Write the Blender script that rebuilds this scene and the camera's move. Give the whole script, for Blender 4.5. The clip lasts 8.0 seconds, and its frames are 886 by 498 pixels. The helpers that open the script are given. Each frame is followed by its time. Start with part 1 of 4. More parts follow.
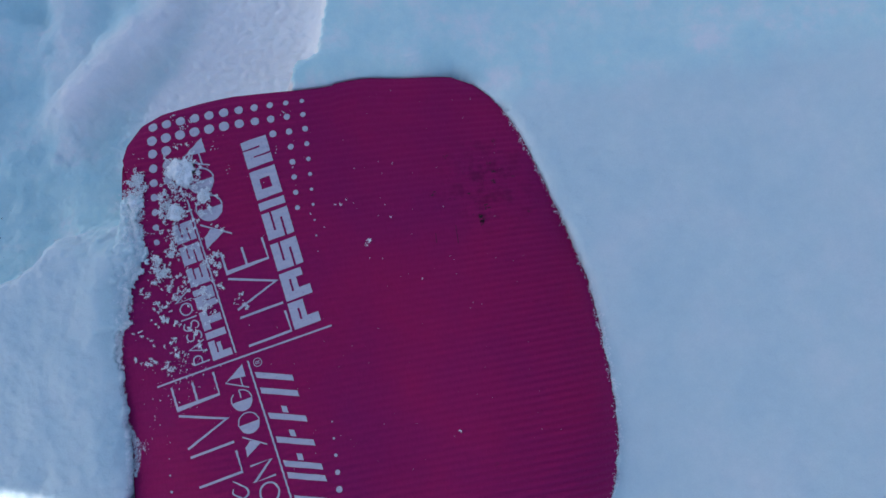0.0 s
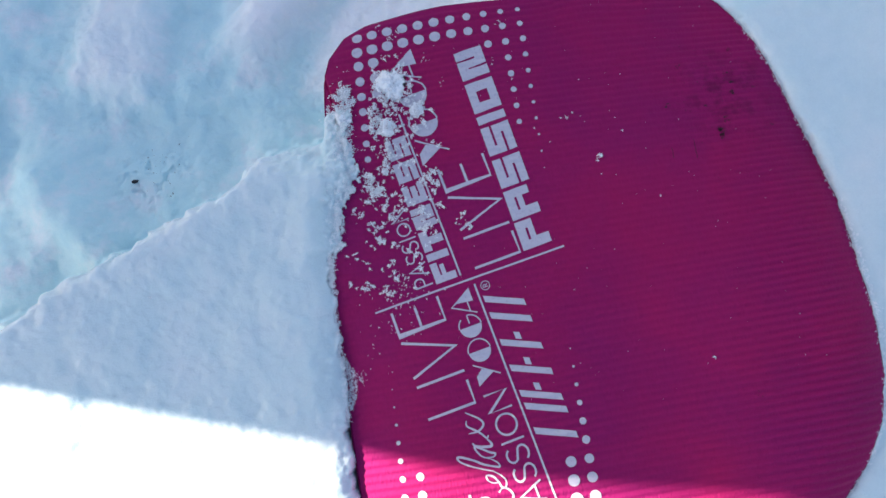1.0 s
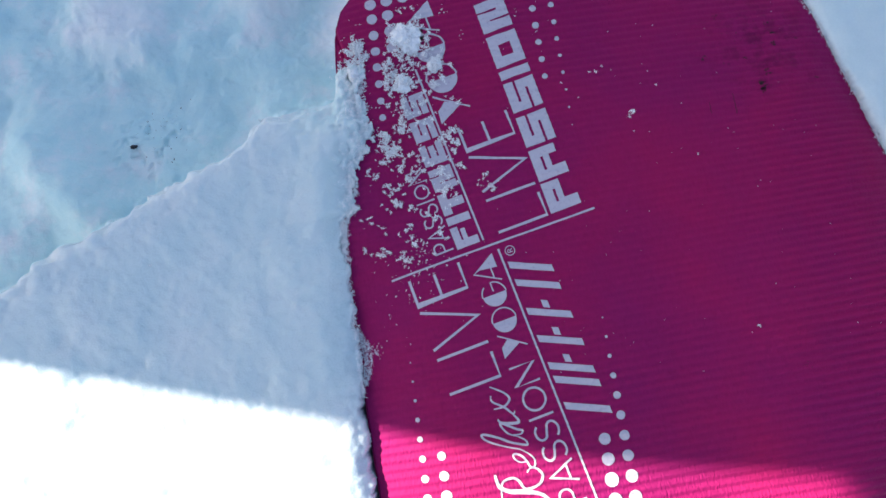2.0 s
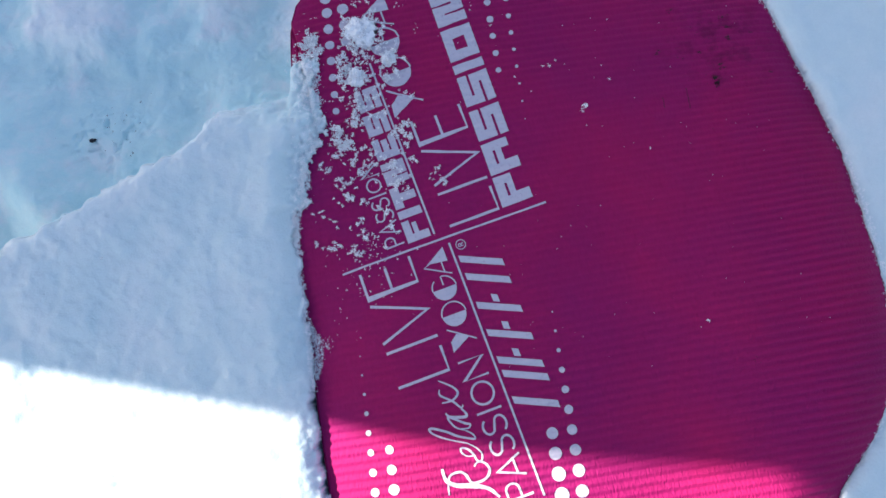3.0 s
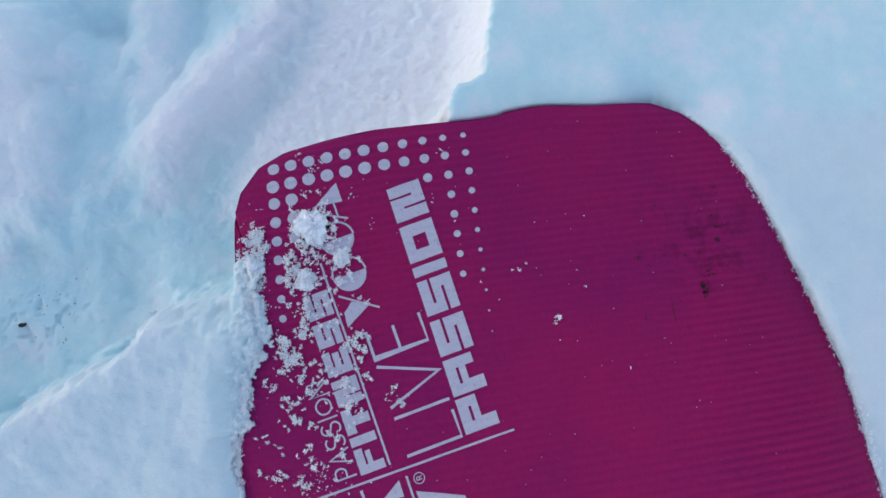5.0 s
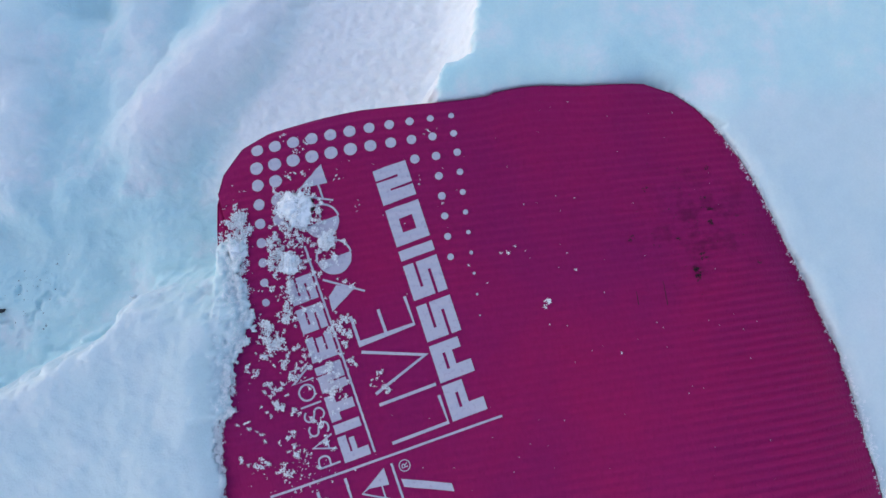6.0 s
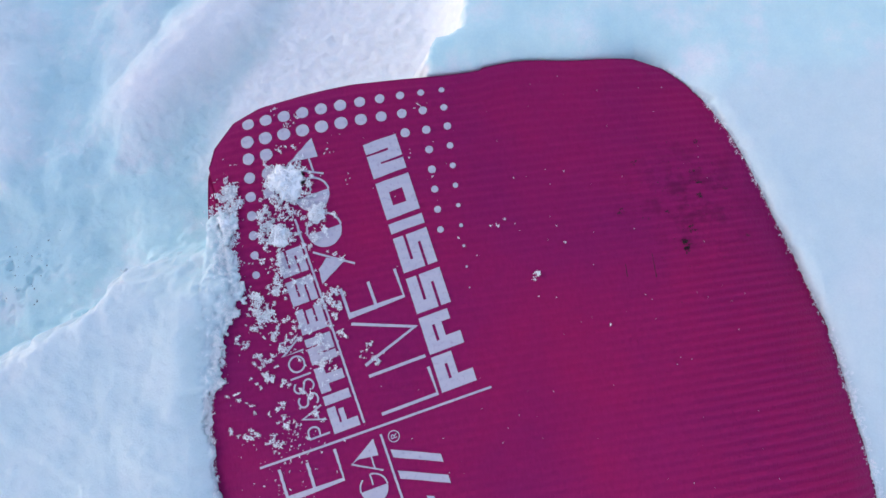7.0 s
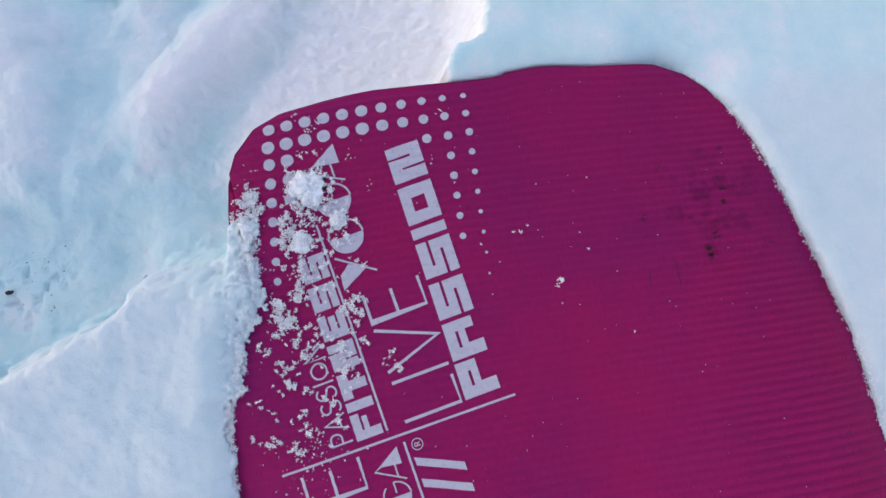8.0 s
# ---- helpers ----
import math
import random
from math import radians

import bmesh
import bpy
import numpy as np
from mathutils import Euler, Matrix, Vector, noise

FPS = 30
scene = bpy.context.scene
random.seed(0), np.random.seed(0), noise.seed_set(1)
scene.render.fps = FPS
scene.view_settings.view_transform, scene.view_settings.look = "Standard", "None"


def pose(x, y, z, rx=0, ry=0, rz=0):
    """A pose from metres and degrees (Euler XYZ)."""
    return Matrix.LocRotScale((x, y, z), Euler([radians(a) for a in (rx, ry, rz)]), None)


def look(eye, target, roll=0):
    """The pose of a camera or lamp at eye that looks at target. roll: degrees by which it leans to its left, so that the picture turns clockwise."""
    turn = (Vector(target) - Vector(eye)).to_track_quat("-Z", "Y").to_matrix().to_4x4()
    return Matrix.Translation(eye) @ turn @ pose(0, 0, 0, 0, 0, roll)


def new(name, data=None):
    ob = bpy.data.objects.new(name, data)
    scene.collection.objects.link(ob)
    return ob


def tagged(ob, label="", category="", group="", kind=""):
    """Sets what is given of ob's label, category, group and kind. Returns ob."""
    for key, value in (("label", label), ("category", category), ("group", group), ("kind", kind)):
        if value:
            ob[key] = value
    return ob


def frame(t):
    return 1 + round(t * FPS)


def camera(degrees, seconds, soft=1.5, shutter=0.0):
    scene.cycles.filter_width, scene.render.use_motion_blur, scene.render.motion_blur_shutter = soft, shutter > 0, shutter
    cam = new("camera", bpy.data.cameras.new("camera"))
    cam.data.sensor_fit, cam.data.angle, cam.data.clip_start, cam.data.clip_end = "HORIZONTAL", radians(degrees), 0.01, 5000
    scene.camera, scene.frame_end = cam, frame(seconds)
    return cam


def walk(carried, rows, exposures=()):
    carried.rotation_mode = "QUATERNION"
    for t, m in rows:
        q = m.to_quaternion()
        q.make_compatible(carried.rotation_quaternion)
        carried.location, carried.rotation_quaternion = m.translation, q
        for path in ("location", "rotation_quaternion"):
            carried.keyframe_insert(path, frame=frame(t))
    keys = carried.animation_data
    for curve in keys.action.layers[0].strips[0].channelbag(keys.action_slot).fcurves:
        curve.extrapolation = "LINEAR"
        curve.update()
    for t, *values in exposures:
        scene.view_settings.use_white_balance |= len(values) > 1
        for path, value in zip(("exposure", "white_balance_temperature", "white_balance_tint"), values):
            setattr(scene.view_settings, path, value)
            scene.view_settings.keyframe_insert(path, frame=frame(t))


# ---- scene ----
cam = camera(65.0, 8.0, soft=1.5)
PATH = [
    (0, (0.083, -0.173, 0.889), (0.104, 0.149, -1.085), -6.7),
    (0.1, (0.023, -0.179, 0.884), (0.043, 0.149, -1.089), -6.9),
    (0.2, (-0.028, -0.185, 0.881), (-0.008, 0.150, -1.091), -7.1),
    (0.3, (-0.071, -0.190, 0.880), (-0.051, 0.152, -1.091), -7.1),
    (0.5, (-0.134, -0.199, 0.876), (-0.114, 0.155, -1.093), -7.3),
    (1, (-0.207, -0.213, 0.811), (-0.204, 0.119, -1.161), -10.0),
    (1.5, (-0.23, -0.235, 0.757), (-0.228, 0.1, -1.215), -10.3),
    (1.7, (-0.239, -0.238, 0.748), (-0.239, 0.098, -1.224), -10.7),
    (2.8, (-0.195, -0.253, 0.749), (-0.203, 0.085, -1.222), -12.1),
    (3, (-0.181, -0.257, 0.744), (-0.191, 0.081, -1.227), -12.2),
    (3.5, (-0.148, -0.218, 0.734), (-0.152, 0.122, -1.237), -11.1),
    (4, (-0.098, -0.103, 0.723), (-0.11, 0.236, -1.248), -12.2),
    (4.2, (-0.089, -0.067, 0.719), (-0.101, 0.265, -1.253), -12.2),
    (4.5, (-0.089, -0.03, 0.72), (-0.101, 0.291, -1.254), -12.4),
    (4.7, (-0.094, -0.025, 0.714), (-0.105, 0.298, -1.26), -12.4),
    (5.8, (-0.101, -0.038, 0.688), (-0.107, 0.291, -1.285), -11.5),
    (6, (-0.09, -0.044, 0.684), (-0.096, 0.286, -1.289), -11.4),
    (6.5, (-0.073, -0.073, 0.679), (-0.066, 0.275, -1.291), -9.2),
    (7, (-0.087, -0.074, 0.681), (-0.087, 0.26, -1.291), -10.3),
    (7.5, (-0.095, -0.064, 0.682), (-0.102, 0.273, -1.289), -11.5),
    (8, (-0.11, -0.065, 0.679), (-0.104, 0.274, -1.292), -9.3),
]
EXPOSURE = [(0.0, 1.16, 6170, 14), (0.5, 1.55, 6670, 15), (1.0, 1.65, 6970, 15), (1.5, 1.63, 6920, 15), (1.7, 1.55, 6900, 15), (2.8, 1.55, 6700, 16), (3.0, 1.56, 6670, 16), (3.5, 1.65, 6570, 17),
            (4.0, 1.92, 6850, 16), (4.5, 1.81, 7220, 14), (4.7, 1.73, 7220, 14), (6.0, 1.76, 6970, 14), (7.0, 1.99, 7320, 19), (8.0, 1.91, 7970, 21)]
walk(cam, [(t, look(eye, target, roll)) for t, eye, target, roll in PATH], EXPOSURE)

# ---- light: low winter sun from the west, blue sky ----
SUN_AZ = math.atan2(0.37, -1.0)
SUN_EL = radians(28.0)
sun_dir = Vector((math.cos(SUN_AZ) * math.cos(SUN_EL), math.sin(SUN_AZ) * math.cos(SUN_EL), math.sin(SUN_EL)))
world = bpy.data.worlds.new("winter_sky")
scene.world = world
world.use_nodes = True
wn = world.node_tree.nodes
sky = wn.new("ShaderNodeTexSky")
sky.sky_type = "NISHITA"
sky.sun_disc = False
sky.sun_elevation = SUN_EL
sky.sun_rotation = math.atan2(sun_dir.x, sun_dir.y)
sky.air_density = 1.0
sky.dust_density = 1.2
world.node_tree.links.new(sky.outputs["Color"], wn["Background"].inputs["Color"])
wn["Background"].inputs["Strength"].default_value = 0.09
sun_data = bpy.data.lights.new("sun", "SUN")
sun_data.energy = 5.0
sun_data.angle = radians(0.53)
sun_data.color = (1.0, 0.95, 0.88)
sun = new("sun", sun_data)
sun.matrix_world = look(sun_dir * 5, (0, 0, 0))


# ---- materials ----
class Nodes:
    """A small wrapper round one material's node tree."""

    def __init__(self, name, color=(0.8, 0.8, 0.8), rough=0.6, spec=0.5):
        self.mat = bpy.data.materials.new(name)
        self.mat.use_nodes = True
        self.t = self.mat.node_tree
        self.b = self.t.nodes["Principled BSDF"]
        self.b.inputs["Base Color"].default_value = (*color, 1)
        self.b.inputs["Roughness"].default_value = rough
        self.b.inputs["Specular IOR Level"].default_value = spec
        self.coord = self.t.nodes.new("ShaderNodeTexCoord").outputs["Object"]

    def link(self, a, b):
        self.t.links.new(a, b)

    def mapped(self, scale=(1, 1, 1), loc=(0, 0, 0)):
        n = self.t.nodes.new("ShaderNodeMapping")
        n.inputs["Scale"].default_value = scale
        n.inputs["Location"].default_value = loc
        self.link(self.coord, n.inputs["Vector"])
        return n.outputs["Vector"]

    def noise(self, scale, detail=4.0, vector=None, rough=0.55):
        n = self.t.nodes.new("ShaderNodeTexNoise")
        n.inputs["Scale"].default_value = scale
        n.inputs["Detail"].default_value = detail
        n.inputs["Roughness"].default_value = rough
        self.link(vector or self.coord, n.inputs["Vector"])
        return n.outputs["Fac"]

    def ramp(self, fac, stops):
        n = self.t.nodes.new("ShaderNodeValToRGB")
        e = n.color_ramp.elements
        e[0].position, e[0].color = stops[0][0], (*stops[0][1], 1)
        e[1].position, e[1].color = stops[-1][0], (*stops[-1][1], 1)
        for p, c in stops[1:-1]:
            m = e.new(p)
            m.color = (*c, 1)
        self.link(fac, n.inputs["Fac"])
        return n.outputs["Color"]

    def mix(self, fac, a, b, blend="MIX"):
        n = self.t.nodes.new("ShaderNodeMix")
        n.data_type = "RGBA"
        n.blend_type = blend
        for sock, v in ((n.inputs[0], fac), (n.inputs[6], a), (n.inputs[7], b)):
            if isinstance(v, (int, float)):
                sock.default_value = v
            elif isinstance(v, tuple):
                sock.default_value = (*v, 1)
            else:
                self.link(v, sock)
        return n.outputs[2]

    def math(self, op, a, b=0.0):
        n = self.t.nodes.new("ShaderNodeMath")
        n.operation = op
        for sock, v in zip(n.inputs, (a, b)):
            if isinstance(v, (int, float)):
                sock.default_value = v
            else:
                self.link(v, sock)
        return n.outputs[0]

    def bump(self, height, strength, distance):
        n = self.t.nodes.new("ShaderNodeBump")
        n.inputs["Strength"].default_value = strength
        n.inputs["Distance"].default_value = distance
        self.link(height, n.inputs["Height"])
        old = self.b.inputs["Normal"]
        if old.links:
            self.link(old.links[0].from_socket, n.inputs["Normal"])
        self.link(n.outputs["Normal"], old)

    def base(self, c):
        self.link(c, self.b.inputs["Base Color"])


def snow_material():
    """Old snow that swallows some red, bluer in the hollow; mesh masks paint in light."""
    m = Nodes("snow", (0.8, 0.88, 0.92), 0.75, 0.2)
    old = m.ramp(m.noise(9.0, 6, rough=0.6), [(0.3, (0.59, 0.73, 0.768)), (0.5, (0.64, 0.762, 0.782)), (0.7, (0.71, 0.785, 0.80))])
    # a blotchy, more cyan tone for the snow past the rim of the hollow
    hollow_blue = m.ramp(m.noise(17.0, 6, rough=0.62), [(0.32, (0.545, 0.78, 0.81)), (0.5, (0.62, 0.82, 0.825)), (0.68, (0.80, 0.84, 0.85))])
    bluish = m.t.nodes.new("ShaderNodeAttribute")
    bluish.attribute_name = "bluish_snow"
    old = m.mix(bluish.outputs["Fac"], old, hollow_blue)
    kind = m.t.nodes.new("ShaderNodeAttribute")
    kind.attribute_name = "lit_patch"
    warm_light = m.t.nodes.new("ShaderNodeAttribute")
    warm_light.attribute_name = "warm_tint"
    # warm bounce light, painted as a pinkish tone
    old = m.mix(warm_light.outputs["Fac"], old, (0.94, 0.885, 0.88))
    # brighter light on the broken snow, put into its albedo
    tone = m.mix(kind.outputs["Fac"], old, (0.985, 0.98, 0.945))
    grain = m.ramp(m.noise(420.0, 2), [(0.25, (0.90, 0.92, 0.94)), (0.7, (1, 1, 1))])
    flecks = m.ramp(m.noise(58.0, 4, rough=0.6), [(0.3, (0.93, 0.95, 0.96)), (0.66, (1, 1, 1))])
    tone = m.mix(0.7, tone, flecks, "MULTIPLY")
    m.base(m.mix(0.5, tone, grain, "MULTIPLY"))
    m.b.inputs["Subsurface Weight"].default_value = 0.7
    m.b.inputs["Subsurface Radius"].default_value = (1.0, 0.9, 0.85)
    m.b.inputs["Subsurface Scale"].default_value = 0.014
    m.bump(m.noise(45.0, 6, rough=0.6), 0.15, 0.007)
    m.bump(m.noise(480.0, 3), 0.4, 0.0012)
    return m.mat


def crumb_material():
    m = Nodes("loose_snow", (0.86, 0.9, 0.92), 0.6, 0.3)
    m.base(m.ramp(m.noise(90.0, 3), [(0.3, (0.80, 0.86, 0.89)), (0.7, (0.94, 0.94, 0.95))]))
    m.bump(m.noise(700.0, 3), 0.5, 0.001)
    return m.mat


def crest_material():
    """Crumbs of the same old snow as the ground, a little whiter."""
    m = Nodes("crest_snow", (0.76, 0.83, 0.85), 0.7, 0.2)
    m.base(m.ramp(m.noise(60.0, 3), [(0.3, (0.68, 0.78, 0.81)), (0.7, (0.86, 0.86, 0.87))]))
    return m.mat


def thin_crumb_material():
    """Small wet grains that let some of the ground through."""
    m = Nodes("thin_loose_snow", (0.86, 0.9, 0.92), 0.5, 0.3)
    m.base(m.ramp(m.noise(90.0, 3), [(0.3, (0.84, 0.87, 0.90)), (0.7, (0.96, 0.95, 0.96))]))
    m.link(m.ramp(m.noise(620.0, 3), [(0.36, (0.6, 0.6, 0.6)), (0.60, (1, 1, 1))]), m.b.inputs["Alpha"])
    m.bump(m.noise(700.0, 3), 0.5, 0.001)
    return m.mat


def foam_material():
    m = Nodes("magenta_foam", (0.34, 0.005, 0.09), 0.7, 0.07)
    tone = m.ramp(m.noise(5.0, 4), [(0.3, (0.272, 0.0115, 0.112)), (0.7, (0.372, 0.0125, 0.098))])
    grain = m.ramp(m.noise(300.0, 3, m.mapped((1.0, 0.35, 1))), [(0.3, (0.82, 0.82, 0.82)), (0.7, (1, 1, 1))])
    col = m.mix(0.5, tone, grain, "MULTIPLY")
    # a smudge of old dirt on one corner
    sub = m.t.nodes.new("ShaderNodeVectorMath")
    sub.operation = "DISTANCE"
    m.link(m.coord, sub.inputs[0])
    sub.inputs[1].default_value = (0.165, 0.05, 0.0)
    near = m.ramp(sub.outputs["Value"], [(0.0, (1, 1, 1)), (0.085, (0, 0, 0))])
    blot = m.ramp(m.noise(55.0, 6, rough=0.68), [(0.47, (0, 0, 0)), (0.62, (1, 1, 1))])
    dirt = m.math("MULTIPLY", m.math("MULTIPLY", near, blot), 0.5)
    m.base(m.mix(dirt, col, (0.055, 0.006, 0.03)))
    m.link(m.ramp(m.noise(40.0, 4), [(0.3, (0.62, 0.62, 0.62)), (0.7, (0.76, 0.76, 0.76))]), m.b.inputs["Roughness"])
    m.bump(m.noise(1.0, 3, m.mapped((560, 130, 300))), 0.85, 0.0015)
    return m.mat


def ink_material():
    m = Nodes("pale_ink", (0.5, 0.47, 0.56), 0.6, 0.2)
    worn = m.ramp(m.noise(260.0, 4), [(0.25, (0.44, 0.38, 0.48)), (0.45, (0.53, 0.5, 0.58))])
    m.base(worn)
    m.bump(m.noise(1.0, 3, m.mapped((560, 130, 300))), 0.7, 0.0012)
    return m.mat


def plain_material(name, color, rough=0.7, scale=200.0):
    m = Nodes(name, color, rough, 0.3)
    dark = tuple(c * 0.6 for c in color)
    m.base(m.ramp(m.noise(scale, 4), [(0.3, dark), (0.7, color)]))
    return m.mat


SNOW = snow_material()
LOOSE = crumb_material()
CREST = crest_material()
THIN = thin_crumb_material()
FOAM = foam_material()
INK = ink_material()
DIRT = plain_material("dark_dirt", (0.03, 0.012, 0.018))
STONE = plain_material("dark_stone", (0.03, 0.032, 0.04), 0.6)
SLAB_GREY = plain_material("slab_grey", (0.5, 0.48, 0.44), 0.9, 12.0)


# ---- helpers for shapes ----
def smooth(e0, e1, x):
    t = np.clip((x - e0) / (e1 - e0), 0.0, 1.0)
    return t * t * (3 - 2 * t)


LATTICES = {}


def lattice(seed):
    if seed not in LATTICES:
        LATTICES[seed] = np.random.RandomState(seed).rand(256, 256)
    return LATTICES[seed]


def value_noise(x, y, seed=0, octaves=4, gain=0.5):
    """Smooth noise about 0, roughly -1 to 1, at unit feature size."""
    out, amp, total = 0.0, 1.0, 0.0
    for o in range(octaves):
        g = lattice(seed * 17 + o)
        fx, fy = x * 2**o, y * 2**o
        ix, iy = np.floor(fx).astype(int), np.floor(fy).astype(int)
        tx, ty = fx - ix, fy - iy
        tx, ty = tx**3 * (tx * (tx * 6 - 15) + 10), ty**3 * (ty * (ty * 6 - 15) + 10)
        a, b = g[ix % 256, iy % 256], g[(ix + 1) % 256, iy % 256]
        c, d = g[ix % 256, (iy + 1) % 256], g[(ix + 1) % 256, (iy + 1) % 256]
        out = out + amp * 2 * ((a + (b - a) * tx) * (1 - ty) + (c + (d - c) * tx) * ty - 0.5)
        total += amp
        amp *= gain
    return out / total


def mesh_object(name, verts, faces, material, parent=None, smoothed=True):
    me = bpy.data.meshes.new(name)
    me.from_pydata(verts, [], faces)
    me.materials.append(material)
    if smoothed:
        me.polygons.foreach_set("use_smooth", [True] * len(me.polygons))
    me.update()
    ob = new(name, me)
    ob.parent = parent
    return ob


def part(name, bm, material, parent, label=""):
    me = bpy.data.meshes.new(name)
    bm.to_mesh(me)
    bm.free()
    me.materials.append(material)
    ob = new(name, me)
    ob.parent = parent
    return tagged(ob, label)


# ---- the mat's shape ----
MAT_LEFT = ((-1.52, -0.36), (-0.70, -0.352), (-0.30, -0.351), (-0.12, -0.347), (-0.05, -0.339), (0.06, -0.325), (0.105, -0.3215), (0.135, -0.3185), (0.160, -0.3150), (0.1695, -0.3125), (0.1715, -0.3105),
            (0.19, -0.303), (0.214, -0.280), (0.226, -0.250), (0.231, -0.205))
MAT_RIGHT = ((-1.52, 0.11), (-0.9, 0.105), (-0.65, 0.112), (-0.52, 0.125), (-0.45, 0.168), (-0.40, 0.219), (-0.36, 0.246), (-0.31, 0.263), (-0.25, 0.271), (-0.16, 0.274), (-0.09, 0.272),
             (-0.017, 0.260), (0.084, 0.2365), (0.139, 0.2215), (0.175, 0.2075), (0.20, 0.192), (0.218, 0.173), (0.231, 0.145))
MAT_TOP, MAT_END = 0.231, -1.52
RIB = 0.0088
THICK = 0.012


def left_of(v):
    return np.interp(v, [p[0] for p in MAT_LEFT], [p[1] for p in MAT_LEFT])


def right_of(v):
    return np.interp(v, [p[0] for p in MAT_RIGHT], [p[1] for p in MAT_RIGHT])


def askew(x, v):
    """How far the far end of the mat runs back: slightly oblique, with slack bulging out past its middle."""
    slack = 0.0055 * np.exp(-(((x - 0.03) / 0.042) ** 2)) + 0.0022 * smooth(-0.017, -0.011, x) * smooth(0.09, 0.0, x)
    return 0.085 * np.maximum(0.0, x + 0.15) * smooth(-0.25, 0.2, v) - slack * smooth(0.1, 0.23, v)


def row_of(x, y):
    """The lengthwise coordinate of a place on the mat."""
    return y + askew(x, y)


def mat_z(x, y, ribs=True):
    v = row_of(x, y)
    dl, dr = x - left_of(v), right_of(v) - x
    z = 0.012 * x - 0.010 * y - 0.001
    z = z - 0.021 * np.clip(1 - dr / 0.08, 0, 1.2) ** 2 * smooth(0.2, -0.1, y)
    z = z - 0.003 * np.clip(1 - dr / 0.03, 0, 1.2) ** 2
    fold = x - np.interp(y, [0.02, 0.11, 0.172, 0.2], [-0.300, -0.303, -0.3125, -0.317])
    z = z - (0.1 * np.maximum(0.0, -fold) + 0.005 * smooth(0.0012, -0.0012, fold) + 0.002 * np.exp(-((fold + 0.0012) / 0.0013) ** 2)) * smooth(0.02, 0.09, y) * smooth(0.18, 0.168, y)
    z = z - 0.004 * np.clip(1 - dl / 0.05, 0, 1.2) ** 2 - 0.023 * np.clip(1 - dl / 0.13, 0, 1.2) ** 2 * smooth(-0.04, -0.2, y)
    z = z - 0.003 * np.clip(1 - (MAT_TOP - v) / 0.03, 0, 1.2) ** 2
    # the far corner droops; the side swells where the mat lies over a hump
    z = z - 0.013 * smooth(0.09, 0.20, x) * smooth(0.05, 0.19, y)
    z = z + 0.009 * smooth(-0.02, 0.12, x) * smooth(-0.12, -0.26, y) * smooth(-0.9, -0.5, y)
    z = z + 0.0022 * value_noise(x * 9 + 3, y * 9, 5, 2)
    if ribs:
        flat = smooth(0.0, 0.012, np.minimum(np.minimum(dl, dr), MAT_TOP - v))
        z = z + (0.00062 + 0.0005 * smooth(0.08, 0.2, x) * smooth(0.12, -0.08, y) + 0.0002 * smooth(-0.2, -0.3, y) + 0.00015 * smooth(0.0, 0.06, y)) * flat * np.cos(2 * np.pi * v / RIB + 0.5 * value_noise(x * 6, y * 6, 9, 2))
    return z


def build_mat():
    mat = new("yoga_mat")
    tagged(mat, "magenta ribbed foam yoga mat with pale printed words, lying on snow", "yoga mat")
    step = RIB / 6
    rows = int((MAT_TOP - MAT_END) / step)
    cols = 130
    v = MAT_TOP - np.arange(rows + 1) * step
    # columns crowd towards both long edges
    k = (1 - np.cos(np.linspace(0, np.pi, cols + 1))) / 2
    k = 0.5 * k + 0.5 * np.linspace(0, 1, cols + 1)
    k = np.unique(np.concatenate([k, np.linspace(0.005, 0.045, 27)]))
    cols = len(k) - 1
    L, R = left_of(v), right_of(v)
    X = L[:, None] + (R - L)[:, None] * k[None, :]
    V = np.repeat(v[:, None], cols + 1, 1)
    Y = V - askew(X, V)
    Z = mat_z(X, Y)
    n = cols + 1
    verts = list(zip(X.ravel().tolist(), Y.ravel().tolist(), Z.ravel().tolist()))
    faces = [(i * n + j, (i + 1) * n + j, (i + 1) * n + j + 1, i * n + j + 1) for i in range(rows) for j in range(cols)]
    # the rim: a rounded edge, the side and the underside
    rim = [j for j in range(n)] + [i * n + cols for i in range(1, rows + 1)] + [rows * n + j for j in range(cols - 1, -1, -1)] + [i * n for i in range(rows - 1, 0, -1)]
    cx, cy = -0.04, -0.2
    previous = rim
    for out, down in ((0.0012, 0.0008), (0.002, 0.003), (0.0018, 0.009), (0.0, THICK)):
        ring = []
        for q in rim:
            x, y, z = verts[q]
            d = math.hypot(x - cx, y - cy)
            ring.append(len(verts))
            verts.append((x + (x - cx) / d * out, y + (y - cy) / d * out, z - down))
        for a in range(len(rim)):
            b = (a + 1) % len(rim)
            faces.append((previous[b], previous[a], ring[a], ring[b]))
        previous = ring
    faces.append(tuple(previous))
    sheet = mesh_object("foam_sheet", verts, faces, FOAM, mat)
    return mat


yoga_mat = build_mat()


